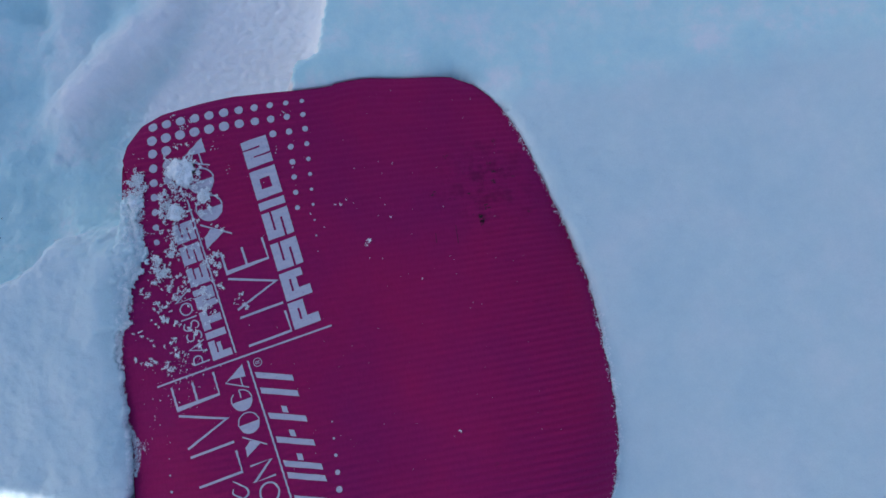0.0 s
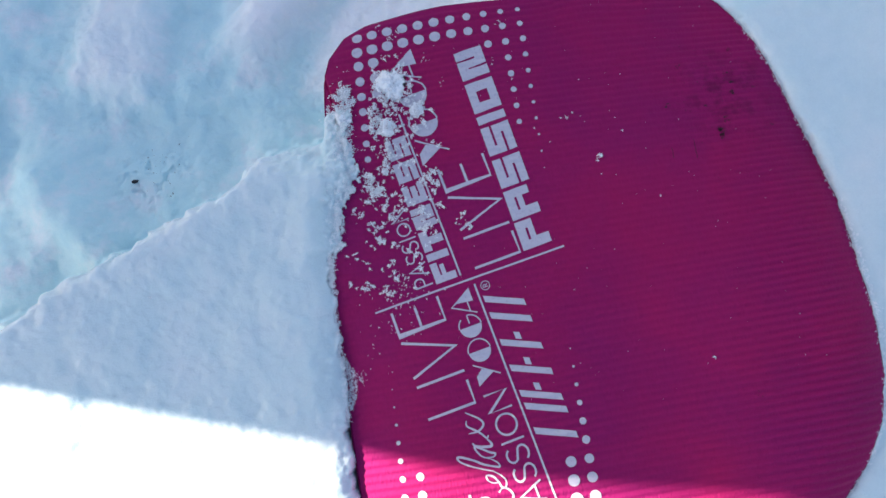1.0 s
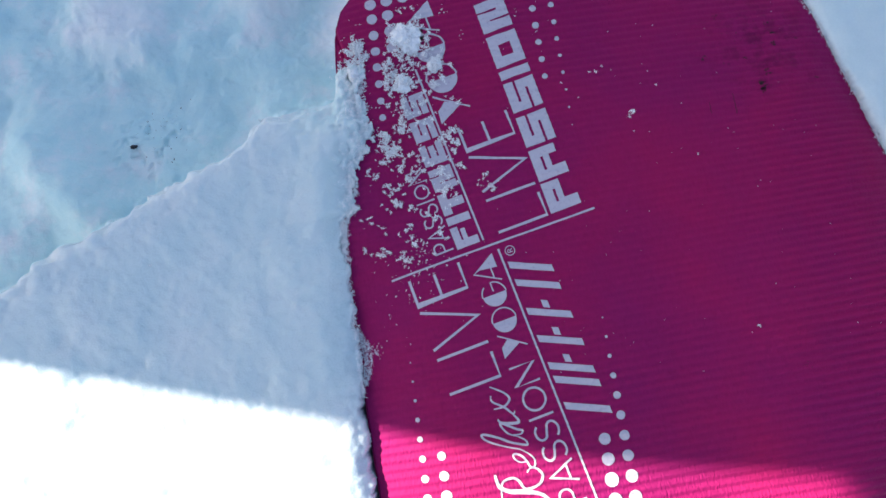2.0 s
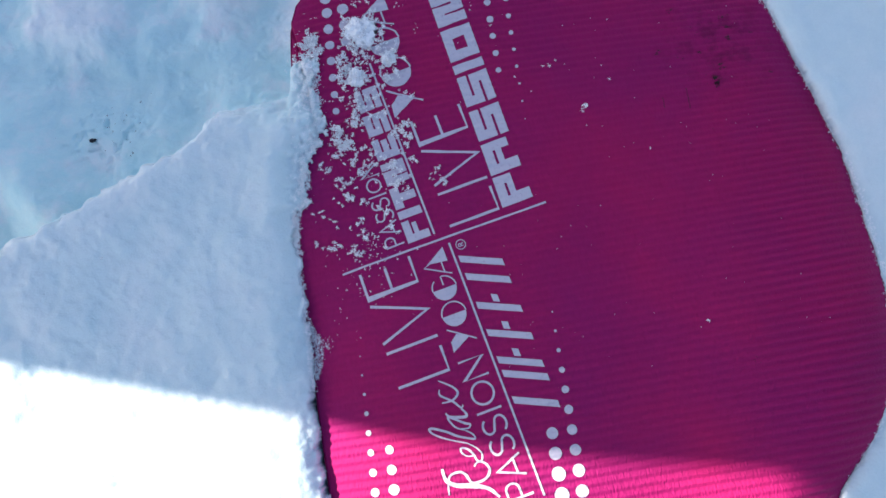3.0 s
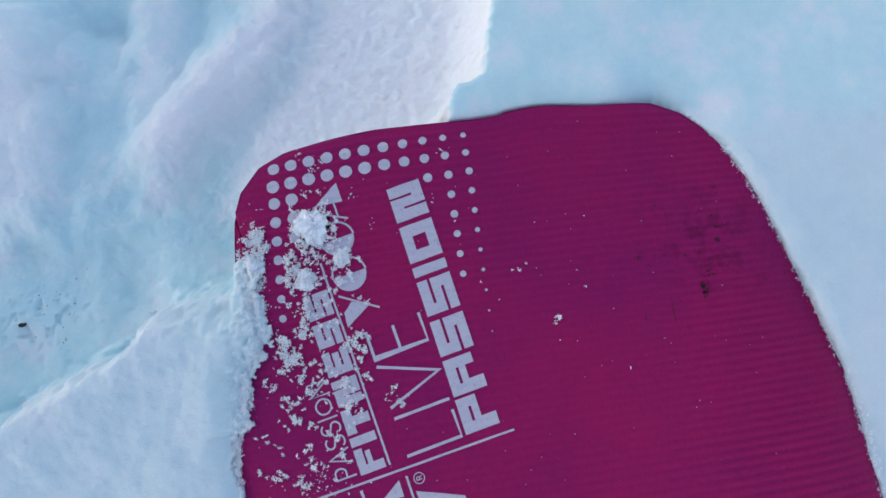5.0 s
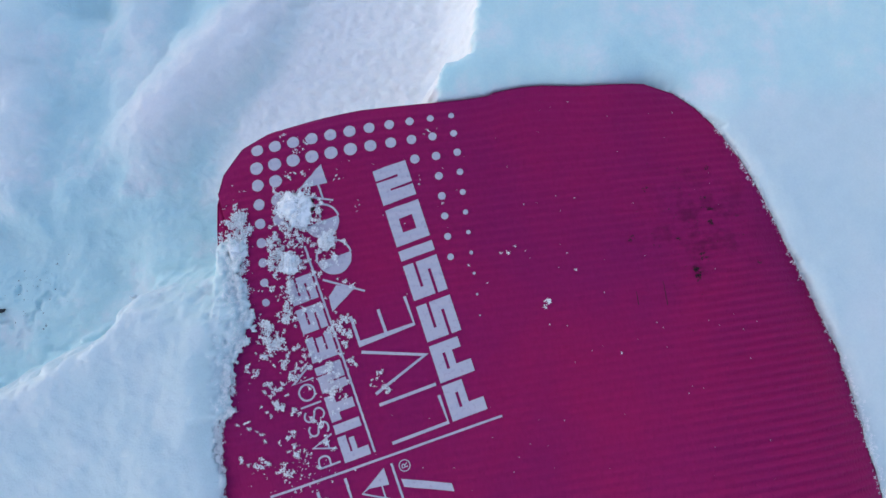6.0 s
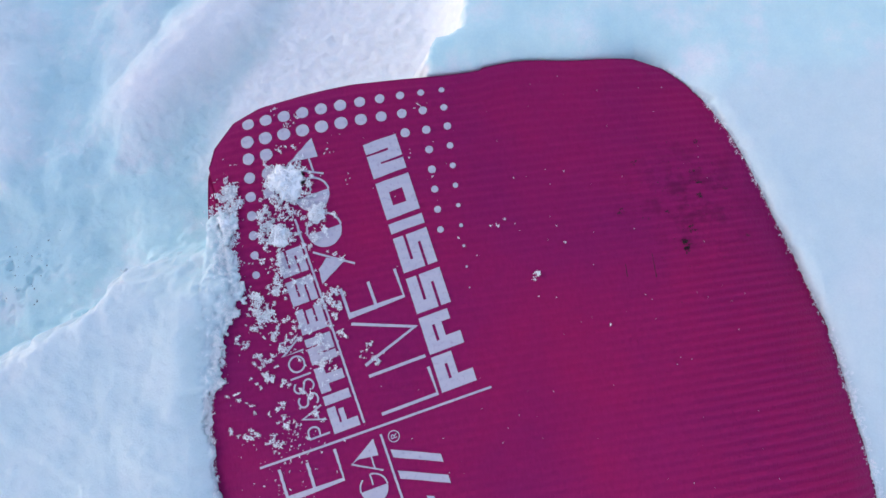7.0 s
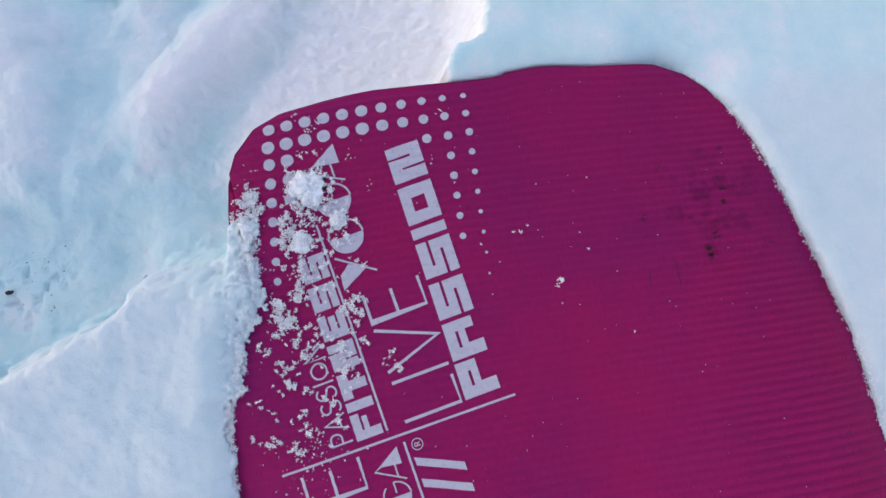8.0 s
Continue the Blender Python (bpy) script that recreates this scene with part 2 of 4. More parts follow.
# ---- the snow: one sheet from here to the horizon ----
def outline_distance(x, y):
    """Distance from the mat's outline: positive outside."""
    vs = np.linspace(MAT_END, MAT_TOP, 420)
    lx, rx = left_of(vs), right_of(vs)
    ly = vs - askew(lx, vs)
    ry = vs - askew(rx, vs)
    tx = np.linspace(lx[-1], rx[-1], 80)
    ty = MAT_TOP - askew(tx, MAT_TOP)
    px, py = np.concatenate([lx, tx, rx]), np.concatenate([ly, ty, ry])
    d = np.full(x.shape, 1e9)
    for a, b in zip(px, py):
        d = np.minimum(d, (x - a) ** 2 + (y - b) ** 2)
    d = np.sqrt(d)
    v = row_of(x, y)
    inside = (x > left_of(v)) & (x < right_of(v)) & (v < MAT_TOP) & (v > MAT_END)
    return np.where(inside, -d, d)


def ridge(x, y, x0, y0, x1, y1, width):
    """1 on the line between two places, falling to 0 over the width."""
    dx, dy = x1 - x0, y1 - y0
    t = np.clip(((x - x0) * dx + (y - y0) * dy) / (dx * dx + dy * dy), 0, 1)
    d = np.hypot(x - x0 - t * dx, y - y0 - t * dy)
    return np.exp(-((d / width) ** 2))


def lobe(x, y, n2):
    """1 on the pale lobe of pressed snow in the hollow, which ends in a rounded brow; a lower branch forks off from it."""
    d = np.sqrt(-np.log(np.maximum(1e-12, ridge(x, y, -0.400, 0.284, -0.20, 0.45, 1.0)))) + 0.010 * n2
    fork = np.sqrt(-np.log(np.maximum(1e-12, ridge(x, y, -0.42, 0.30, -0.385, 0.52, 1.0)))) + 0.012 * n2
    return np.maximum(smooth(0.074, 0.006, d), 0.45 * smooth(0.060, 0.0, fork))


def west_mound(x, y, n2):
    """1 on the pale swell at the far side of the hollow."""
    d = np.sqrt(-np.log(np.maximum(1e-12, ridge(x, y, -0.60, 0.28, -0.575, 0.44, 1.0)))) + 0.016 * n2
    return smooth(0.095, 0.015, d)


def broken_bounds(y):
    """The two sides of the broken snow behind the end of the mat."""
    left = np.interp(y, [0.15, 0.208, 0.254, 0.293, 0.314, 0.328, 0.374, 0.40, 0.6], [-0.355, -0.341, -0.325, -0.303, -0.279, -0.257, -0.226, -0.208, -0.12])
    right = np.interp(y, [0.15, 0.223, 0.252, 0.260, 0.2615, 0.267, 0.276, 0.307, 0.36, 0.6], [-0.075, -0.0695, -0.0625, -0.055, -0.040, -0.026, -0.023, -0.014, 0.004, 0.08])
    return left, right


def past_rim(x, y):
    """Metres past the rim of the trodden hollow: negative on the near side."""
    rim_y = np.interp(x, [-1.4, -0.9, -0.573, -0.512, -0.467, -0.43, -0.405, -0.367, -0.33, -0.31, -0.28],
                      [-0.25, -0.12, 0.011, 0.035, 0.055, 0.076, 0.09, 0.092, 0.085, 0.11, 0.17])
    return y - rim_y + 0.012 * value_noise(x * 22, y * 22 + 3, 2, 2) + 0.007 * value_noise(x * 70, y * 70, 4, 2)


def snow_kinds(x, y):
    """How far a place lies in the trodden hollow, and in the broken snow behind the mat."""
    n2 = value_noise(x * 22, y * 22 + 3, 2, 4)
    into = past_rim(x, y)
    left, right = broken_bounds(y + 0.003 * n2)
    ragged = 0.004 * value_noise(x * 120, y * 120, 16, 3)
    # under the crisp lip of the crust the wall of the hole runs out into its floor
    west = 1 - np.clip(1 - (right - x - ragged) / 0.065, 0.0, 1.0) ** 2.4
    # beside the mat the rim sinks away more gently
    gentle = smooth(-0.415, -0.36, x)
    hollow = smooth(-0.030 - 0.024 * gentle, 0.028 + 0.018 * gentle, into) * west * smooth(1.1, 0.75, y)
    broken = smooth(-0.024, 0.028, x - broken_bounds(y + 0.012 * n2)[0] + 0.02 * n2 + ragged) * smooth(0.155, 0.215, y) * smooth(1.0, 0.7, y) * smooth(0.0, 0.004, right - x - ragged)
    bank = smooth(-0.085, 0.040, x - left + 0.03 * n2 + ragged) * smooth(0.13, 0.21, y) * smooth(1.0, 0.7, y)
    return hollow, broken, bank


def snow_open(x, y):
    """The snow's height away from the mat."""
    n1 = value_noise(x * 4 + 7, y * 4, 1, 4)
    n2 = value_noise(x * 22, y * 22 + 3, 2, 4)
    n3 = value_noise(x * 110, y * 110, 3, 3)
    west_side = smooth(0.0, -0.3, x)
    z = 0.008 + (0.003 + 0.004 * west_side) * n1 + (0.0025 + 0.0014 * west_side) * n2 + (0.0005 + 0.0002 * west_side) * n3 + 0.0011 * west_side * value_noise(x * 62, y * 62, 45, 2)
    z = z + 0.002 * west_side * ridge(x, y, -0.56, -0.01, -0.40, 0.065, 0.05) + 0.010 * ridge(x, y, -0.418, 0.083, -0.412, 0.079, 0.006)
    z = z - 0.015 * smooth(-0.2, -0.35, x) * smooth(0.0, -0.2, y) * smooth(-1.0, -0.6, y)
    z = z - 0.010 * smooth(0.1, 0.22, x) - 0.012 * smooth(0.15, 0.27, x) * smooth(0.1, -0.2, y)
    knobs = 0.5 + value_noise(x * 60, y * 60, 23, 4)
    z = z + 0.0030 * knobs * west_side * np.exp(-(((past_rim(x, y) + 0.026) / 0.034) ** 2)) * smooth(-0.34, -0.39, x)
    hollow, broken, bank = snow_kinds(x, y)
    floor = -0.090 + 0.014 * n1 + 0.015 * value_noise(x * 13, y * 13, 20, 2) + 0.0035 * value_noise(x * 45, y * 45, 6, 4)
    level = np.exp(-(((x + 0.599) / 0.06) ** 2 + ((y - 0.107) / 0.05) ** 2))
    floor = floor * (1 - level) - 0.093 * level
    floor = floor - 0.006 * smooth(0.0, 0.7, value_noise(x * 95, y * 95, 34, 3)) * np.exp(-(((x + 0.575) / 0.05) ** 2 + ((y - 0.10) / 0.045) ** 2))
    floor = floor + 0.029 * lobe(x, y, n2)
    floor = floor + 0.032 * west_mound(x, y, n2) + 0.024 * np.exp(-(((x + 0.565) / 0.035) ** 2 + ((y - 0.47) / 0.03) ** 2)) - 0.022 * ridge(x, y, -0.51, 0.462, -0.45, 0.455, 0.03) + 0.035 * ridge(x, y, -0.64, 0.01, -0.72, 0.12, 0.04)
    heap = -0.100 + 0.05 * np.maximum(0.0, y - 0.30) + 0.003 * n2 + 0.0042 * value_noise(x * 105, y * 105, 8, 4)
    floor = floor * (1 - bank) + heap * bank
    return z * (1 - hollow) + floor * hollow


def spill(y):
    """How far the crumbling snow has slid in over the long edge of the mat."""
    return np.interp(y, [-0.09, -0.078, -0.056, -0.050, 0.0, 0.012, 0.027, 0.045, 0.060, 0.078, 0.094, 0.111, 0.118, 0.124], [0.0, 0.002, 0.008, 0.021, 0.022, 0.032, 0.043, 0.044, 0.034, 0.028, 0.033, 0.036, 0.028, 0.0])


def snow_height(x, y, d):
    z = snow_open(x, y)
    # pressed in round the mat
    under = mat_z(np.clip(x, -0.352, 0.272), np.clip(y, -1.52, 0.225), False)
    end = smooth(0.185, 0.215, y + 0.06 * np.maximum(0, x) + 0.07 * smooth(-0.2, -0.28, x)) * smooth(0.235, 0.155, x)
    n = value_noise(x * 70, y * 70, 11, 4)
    n_fine = value_noise(x * 260, y * 260, 12, 3)
    hole = snow_kinds(x, y)[0]
    over = smooth(-0.105, -0.065, y) * smooth(0.130, 0.120, y + 0.006 * value_noise(x * 120, y * 120, 31, 2)) * smooth(-0.2, -0.26, x)
    flush = smooth(-0.1, -0.3, x)
    lip = under + 0.001 + 0.004 * flush + 0.003 * n
    south = smooth(-0.06, -0.2, y) * flush
    lip = np.maximum(lip + 0.007 * south, z - (0.006 + 0.004 * flush) * (1 - 0.75 * over) - 0.002 * n - 0.05 * south) + 0.007 * south * value_noise(x * 50, y * 50, 21, 4)
    lip = lip * (1 - end) + np.minimum(under - 0.005, z) * end
    near = np.clip(1 - d / ((0.020 - 0.002 * flush + 0.010 * value_noise(x * 26, y * 26, 19, 2) + 0.020 * end) * (1 - 0.6 * hole) + (0.040 + 0.020 * value_noise(x * 12, y * 12, 27, 2)) * south), 0, 1) ** 2
    slide = under + 0.005 + smooth(0.0, 0.050, d + 0.95 * spill(y)) * np.maximum(0.004, z - under)
    z = z * (1 - near) + lip * near
    slid = over * smooth(0.05, 0.005, d) * (1 - hole * smooth(-0.002, 0.008, d))
    z = z * (1 - slid) + slide * slid
    edge = d + 0.0030 * flush * smooth(-0.25, -0.18, y) * smooth(-0.04, -0.07, y) - 0.0005 * flush * (1 - over) + (0.0035 + 0.002 * flush) * n + (0.0016 + 0.0012 * flush) * n_fine + 0.005 * value_noise(x * 26, y * 26, 18, 2) * flush + over * (0.97 * spill(y) - 0.002 + 0.007 * value_noise(x * 60, y * 60, 15, 3) + 0.007 * value_noise(x * 190, y * 190, 25, 2))
    # a dent by the drooping corner, and a short crack beside it
    z = z - 0.009 * ridge(x, y, 0.135, 0.222, 0.195, 0.190, 0.026)
    z = z - 0.006 * ridge(x, y, 0.200, 0.158, 0.212, 0.146, 0.003)
    z = z + over * smooth(0.012, -0.004, d) * (0.003 * n_fine + 0.003 * n + 0.003 * value_noise(x * 110, y * 110, 32, 3))
    t = smooth(-0.005 + 0.003 * flush, 0.002, edge)
    t = t * (1 - end) + smooth(0.0005, 0.004, d) * end
    return z * t + (under - 0.03) * (1 - t)


def axis(*stretches):
    """Grid lines over stretches (from, to, step), growing apart on both sides of them."""
    mid = np.concatenate([np.arange(a, b - step / 2, step) for a, b, step in stretches])
    low = stretches[0][2] * np.cumsum(1.24 ** np.arange(1, 48))
    high = stretches[-1][2] * np.cumsum(1.24 ** np.arange(1, 48))
    return np.concatenate([mid[0] - low[::-1], mid, mid[-1] + high])


def build_ground():
    xs = axis((-0.86, -0.66, 0.0032), (-0.66, -0.26, 0.0016), (-0.26, 0.12, 0.0026), (0.12, 0.29, 0.0016), (0.29, 0.80, 0.0045))
    ys = axis((-0.70, -0.50, 0.004), (-0.50, 0.42, 0.0016), (0.42, 0.60, 0.0032))
    X, Y = np.meshgrid(xs, ys)
    near = (X > -0.47) & (X < 0.39) & (Y > -1.65) & (Y < 0.35)
    D = np.full(X.shape, 1.0)
    D[near] = outline_distance(X[near], Y[near])
    far = np.hypot(X, Y)
    calm = smooth(3.0, 1.2, far)
    Z = snow_height(np.clip(X, -3, 3), np.clip(Y, -3, 3), D) * calm + (1 - calm) * 0.0
    Z = Z + (1 - calm) * 0.05 * value_noise(X * 0.4, Y * 0.4, 14, 3) * smooth(3.0, 6.0, far)
    nx, ny = len(xs), len(ys)
    me = bpy.data.meshes.new("ground")
    me.vertices.add(nx * ny)
    me.vertices.foreach_set("co", np.stack([X, Y, Z], -1).astype(np.float32).ravel())
    i = (np.arange(ny - 1)[:, None] * nx + np.arange(nx - 1)[None, :]).ravel()
    quads = np.stack([i, i + 1, i + nx + 1, i + nx], -1).astype(np.int32)
    me.loops.add(quads.size)
    me.loops.foreach_set("vertex_index", quads.ravel())
    me.polygons.add(len(quads))
    me.polygons.foreach_set("loop_start", np.arange(0, quads.size, 4, dtype=np.int32))
    me.polygons.foreach_set("use_smooth", np.ones(len(quads), dtype=bool))
    me.materials.append(SNOW)
    me.update(calc_edges=True)
    # painted light: the broken snow behind the mat takes the whiter tone
    lit = me.attributes.new("lit_patch", "FLOAT", "POINT")
    hollow, broken, bank = snow_kinds(np.clip(X, -3, 3), np.clip(Y, -3, 3))
    lumps = value_noise(X * 22, Y * 22 + 3, 2, 4)
    warm_light = np.maximum(lobe(X, Y, lumps), 0.8 * west_mound(X, Y, lumps))
    past = past_rim(np.clip(X, -3, 3), np.clip(Y, -3, 3))
    crest = 0.24 * smooth(-0.09, -0.015, past + 0.02 * lumps) * smooth(0.004, -0.022, past) * smooth(-0.36, -0.40, X) * smooth(-0.9, -0.7, X)
    lit.data.foreach_set("value", np.clip(broken * smooth(0.0, 0.05, hollow), 0, 1).astype(np.float32).ravel())
    # the painted warm light lies on the lobe, the west swell and the crest
    warmed = me.attributes.new("warm_tint", "FLOAT", "POINT")
    warmed.data.foreach_set("value", np.clip(0.8 * warm_light * hollow * (1 - broken) + crest, 0, 1).astype(np.float32).ravel())
    # the more cyan tone sets in past the rim, outside the broken snow
    bluish = me.attributes.new("bluish_snow", "FLOAT", "POINT")
    bluish.data.foreach_set("value", np.clip(smooth(-0.016 - 0.036 * smooth(-0.415, -0.36, X), 0.022, past) * (1 - broken), 0, 1).astype(np.float32).ravel())
    return tagged(new("ground", me), "trodden blue-white snow with a hollow and ridges", "snow", kind="structure")


ground = build_ground()

# ---- an unseen slab, added outside the view to keep the sun off the mat ----
def build_shade_slab():
    """Added slab; its near end leans back under an overhang, to bend the shadow's edge."""
    bm = bmesh.new()
    outline = ((0.412, -0.1), (0.412, 1.12), (0.425, 1.22), (0.450, 1.34), (0.452, 1.35), (0.395, 1.358), (0.395, 1.62), (1.75, 1.62), (1.75, -0.1))
    near = [bm.verts.new((-2.0, y, z)) for y, z in outline]
    far = [bm.verts.new((-2.24, y, z)) for y, z in outline]
    bm.faces.new(near)
    bm.faces.new(far[::-1])
    for i in range(len(outline)):
        j = (i + 1) % len(outline)
        bm.faces.new((near[i], far[i], far[j], near[j]))
    bmesh.ops.recalc_face_normals(bm, faces=bm.faces)
    me = bpy.data.meshes.new("shade_slab")
    bm.to_mesh(me)
    bm.free()
    me.materials.append(SLAB_GREY)
    tagged(new("shade_slab", me), "unseen slab added to cast the shade over the mat", "wall", kind="structure")


build_shade_slab()


# ---- the print on the mat ----
TEXT_O, TEXT_A = Vector((-0.165, -0.125)), radians(100.0)
INK_LIFT = 0.0005


def on_text(s, h):
    """From text millimetres (along the line, up the letter) to a place on the mat."""
    s, h = s / 1000, h / 1000
    return (TEXT_O.x + s * math.cos(TEXT_A) - h * math.sin(TEXT_A), TEXT_O.y + s * math.sin(TEXT_A) + h * math.cos(TEXT_A))


def lay(bm, name, label=""):
    """Cuts a flat print finely and lays it on the ribs of the mat."""
    if not bm.verts:
        bm.free()
        return None
    lo, hi = min(v.co.y for v in bm.verts), max(v.co.y for v in bm.verts)
    step = RIB / 5
    for q in range(math.floor(lo / step) + 1, math.ceil(hi / step)):
        bmesh.ops.bisect_plane(bm, geom=bm.verts[:] + bm.edges[:] + bm.faces[:], plane_co=(0, q * step, 0), plane_no=(0, 1, 0), dist=1e-7)
    lo, hi = min(v.co.x for v in bm.verts), max(v.co.x for v in bm.verts)
    for q in range(math.floor(lo / 0.01) + 1, math.ceil(hi / 0.01)):
        bmesh.ops.bisect_plane(bm, geom=bm.verts[:] + bm.edges[:] + bm.faces[:], plane_co=(q * 0.01, 0, 0), plane_no=(1, 0, 0), dist=1e-7)
    co = np.array([v.co[:] for v in bm.verts])
    for v, z in zip(bm.verts, mat_z(co[:, 0], co[:, 1])):
        v.co.z = z + INK_LIFT
    for f in bm.faces:
        f.normal_update()
        if f.normal.z < 0:
            f.normal_flip()
        f.smooth = True
    return part(name, bm, INK, yoga_mat, label)


def polygon(bm, pts):
    return bm.faces.new([bm.verts.new((*p, 0)) for p in pts])


def stroke(bm, pts, width):
    """A pen stroke through text points; width in mm, one number or one per point."""
    w = [width] * len(pts) if isinstance(width, (int, float)) else width
    left, right = [], []
    for i, p in enumerate(pts):
        a, b = pts[max(0, i - 1)], pts[min(len(pts) - 1, i + 1)]
        d = Vector((b[0] - a[0], b[1] - a[1])).normalized()
        turn = 1.0
        if 0 < i < len(pts) - 1:
            d0 = Vector((p[0] - a[0], p[1] - a[1])).normalized()
            turn = 1 / max(0.45, abs(d.dot(d0)))
        n = Vector((-d.y, d.x)) * w[i] / 2 * turn
        left.append(bm.verts.new((*on_text(p[0] + n.x, p[1] + n.y), 0)))
        right.append(bm.verts.new((*on_text(p[0] - n.x, p[1] - n.y), 0)))
    for i in range(len(pts) - 1):
        bm.faces.new((left[i], left[i + 1], right[i + 1], right[i]))


def curve_through(pts, n=6):
    """A smooth line through the points."""
    out = []
    for i in range(len(pts) - 1):
        p0, p1, p2, p3 = (Vector(pts[max(0, min(len(pts) - 1, i + k))]) for k in (-1, 0, 1, 2))
        for j in range(n):
            t = j / n
            out.append(tuple(0.5 * (2 * p1 + (p2 - p0) * t + (2 * p0 - 5 * p1 + 4 * p2 - p3) * t * t + (3 * p1 - p0 - 3 * p2 + p3) * t**3)))
    return out + [tuple(pts[-1])]


# block letters in a unit square, as rectangles
BLOCK = {
    "P": ((0, 0, 0.36, 0.42), (0, 0.42, 1, 0.62), (0, 0.70, 1, 1), (0, 0.62, 0.30, 0.70), (0.72, 0.62, 1, 0.70)),
    "A": ((0, 0, 0.34, 0.42), (0.72, 0.16, 1, 0.42), (0, 0.42, 1, 0.62), (0, 0.70, 1, 1), (0, 0.62, 0.28, 0.70), (0.72, 0.62, 1, 0.70)),
    "S": ((0, 0, 1, 0.28), (0.7, 0.28, 1, 0.36), (0, 0.36, 1, 0.62), (0, 0.62, 0.3, 0.70), (0, 0.70, 1, 1)),
    "I": ((0, 0, 1, 1),),
    "O": ((0, 0, 1, 0.3), (0, 0.7, 1, 1), (0, 0.3, 0.3, 0.7), (0.68, 0.3, 1, 0.7)),
    "N": ((0, 0, 0.32, 1), (0.32, 0.66, 0.38, 1), (0.38, 0, 0.64, 1), (0.64, 0, 0.70, 0.34), (0.70, 0, 1, 1)),
    "F": ((0, 0, 0.36, 0.40), (0, 0.40, 0.85, 0.60), (0, 0.60, 0.34, 0.68), (0, 0.68, 1, 1)),
    "T": ((0.30, 0, 0.68, 0.62), (0, 0.62, 1, 1)),
    "E": ((0, 0, 1, 0.28), (0, 0.28, 0.34, 0.36), (0, 0.36, 0.9, 0.62), (0, 0.62, 0.34, 0.70), (0, 0.70, 1, 1)),
}


def block_word(cells, base, height, lean=0.0):
    for ch, s0, s1 in cells:
        bm = bmesh.new()
        for x0, y0, x1, y1 in BLOCK[ch]:
            q = []
            for x, y in ((x0, y0), (x1, y0), (x1, y1), (x0, y1)):
                s = s0 + (s1 - s0) * x
                q.append(on_text(s, base + lean * s + height * y))
            polygon(bm, q)
        bmesh.ops.remove_doubles(bm, verts=bm.verts, dist=1e-6)
        lay(bm, "letter")


block_word((("P", 19, 54), ("A", 57, 94), ("S", 98.5, 135), ("S", 141, 177.5), ("I", 182.6, 193), ("O", 198, 237.5), ("N", 243, 281)), -91.5, 35.5, -0.035)
block_word((("F", 18, 43), ("I", 46, 55), ("T", 58, 83), ("N", 87, 113), ("E", 118, 143), ("S", 148, 173), ("S", 178, 204)), 27, 26.5)


def thin_live(s0, h0):
    """The four thin letters of LIVE, 58 mm high."""
    w = 3.0
    for lines in (
        (((0, 58), (0, 1), (27, 1)),),
        (((38, 58), (38, 0)),),
        (((49, 58), (68, 0), (92, 58)),),
        (((129, 57), (100, 57), (100, 0), (129, 0)), ((101.5, 29), (126, 29))),
    ):
        bm = bmesh.new()
        for pts in lines:
            stroke(bm, [(s0 + s, h0 + h) for s, h in pts], w)
        lay(bm, "letter")


thin_live(20, -53.5)
thin_live(-124, 58)


def ring(bm, s, h, r, w, a0=0.0, a1=360.0, n=40):
    pts = [(s + r * math.cos(radians(a0 + (a1 - a0) * i / n)), h + r * math.sin(radians(a0 + (a1 - a0) * i / n))) for i in range(n + 1)]
    stroke(bm, pts, w)


def half_disc(bm, s, h, r):
    polygon(bm, [on_text(s + r * math.cos(radians(90 + 180 * i / 24)), h + r * math.sin(radians(90 + 180 * i / 24))) for i in range(25)])


def stencil_yoga(s, h, k):
    """YOGA with half-filled round letters; k: the cap height in mm."""
    w = 0.055 * k
    bm = bmesh.new()  # Y
    stroke(bm, [(s + 0.93 * k, h + k), (s + 0.23 * k, h)], w)
    polygon(bm, [on_text(s + p * k, h + q * k) for p, q in ((0, 1.04), (0.42, 1.0), (0.66, 0.7), (0.42, 0.22))])
    lay(bm, "letter")
    for centre, gap in ((1.43, False), (2.52, True)):
        bm = bmesh.new()
        r = 0.49 * k
        half_disc(bm, s + centre * k, h + 0.5 * k, r)
        if gap:
            ring(bm, s + centre * k, h + 0.5 * k, r, w, -90, 0)
            ring(bm, s + centre * k, h + 0.5 * k, r, w, 38, 90)
            stroke(bm, [(s + (centre + 0.49) * k, h + 0.5 * k), (s + (centre + 0.12) * k, h + 0.5 * k)], w)
        else:
            ring(bm, s + centre * k, h + 0.5 * k, r, w, -90, 90)
        lay(bm, "letter")
    bm = bmesh.new()  # A
    polygon(bm, [on_text(s + p * k, h + q * k) for p, q in ((3.52, 1.03), (3.62, 0.72), (3.52, 0.0), (4.12, 0.0))])
    stroke(bm, [(s + 3.54 * k, h + k), (s + 2.98 * k, h)], w)
    stroke(bm, [(s + 3.14 * k, h + 0.26 * k), (s + 3.6 * k, h + 0.26 * k)], w)
    lay(bm, "letter")


stencil_yoga(-109.5, 20, 27)
stencil_yoga(159.5, -18.5, 36)


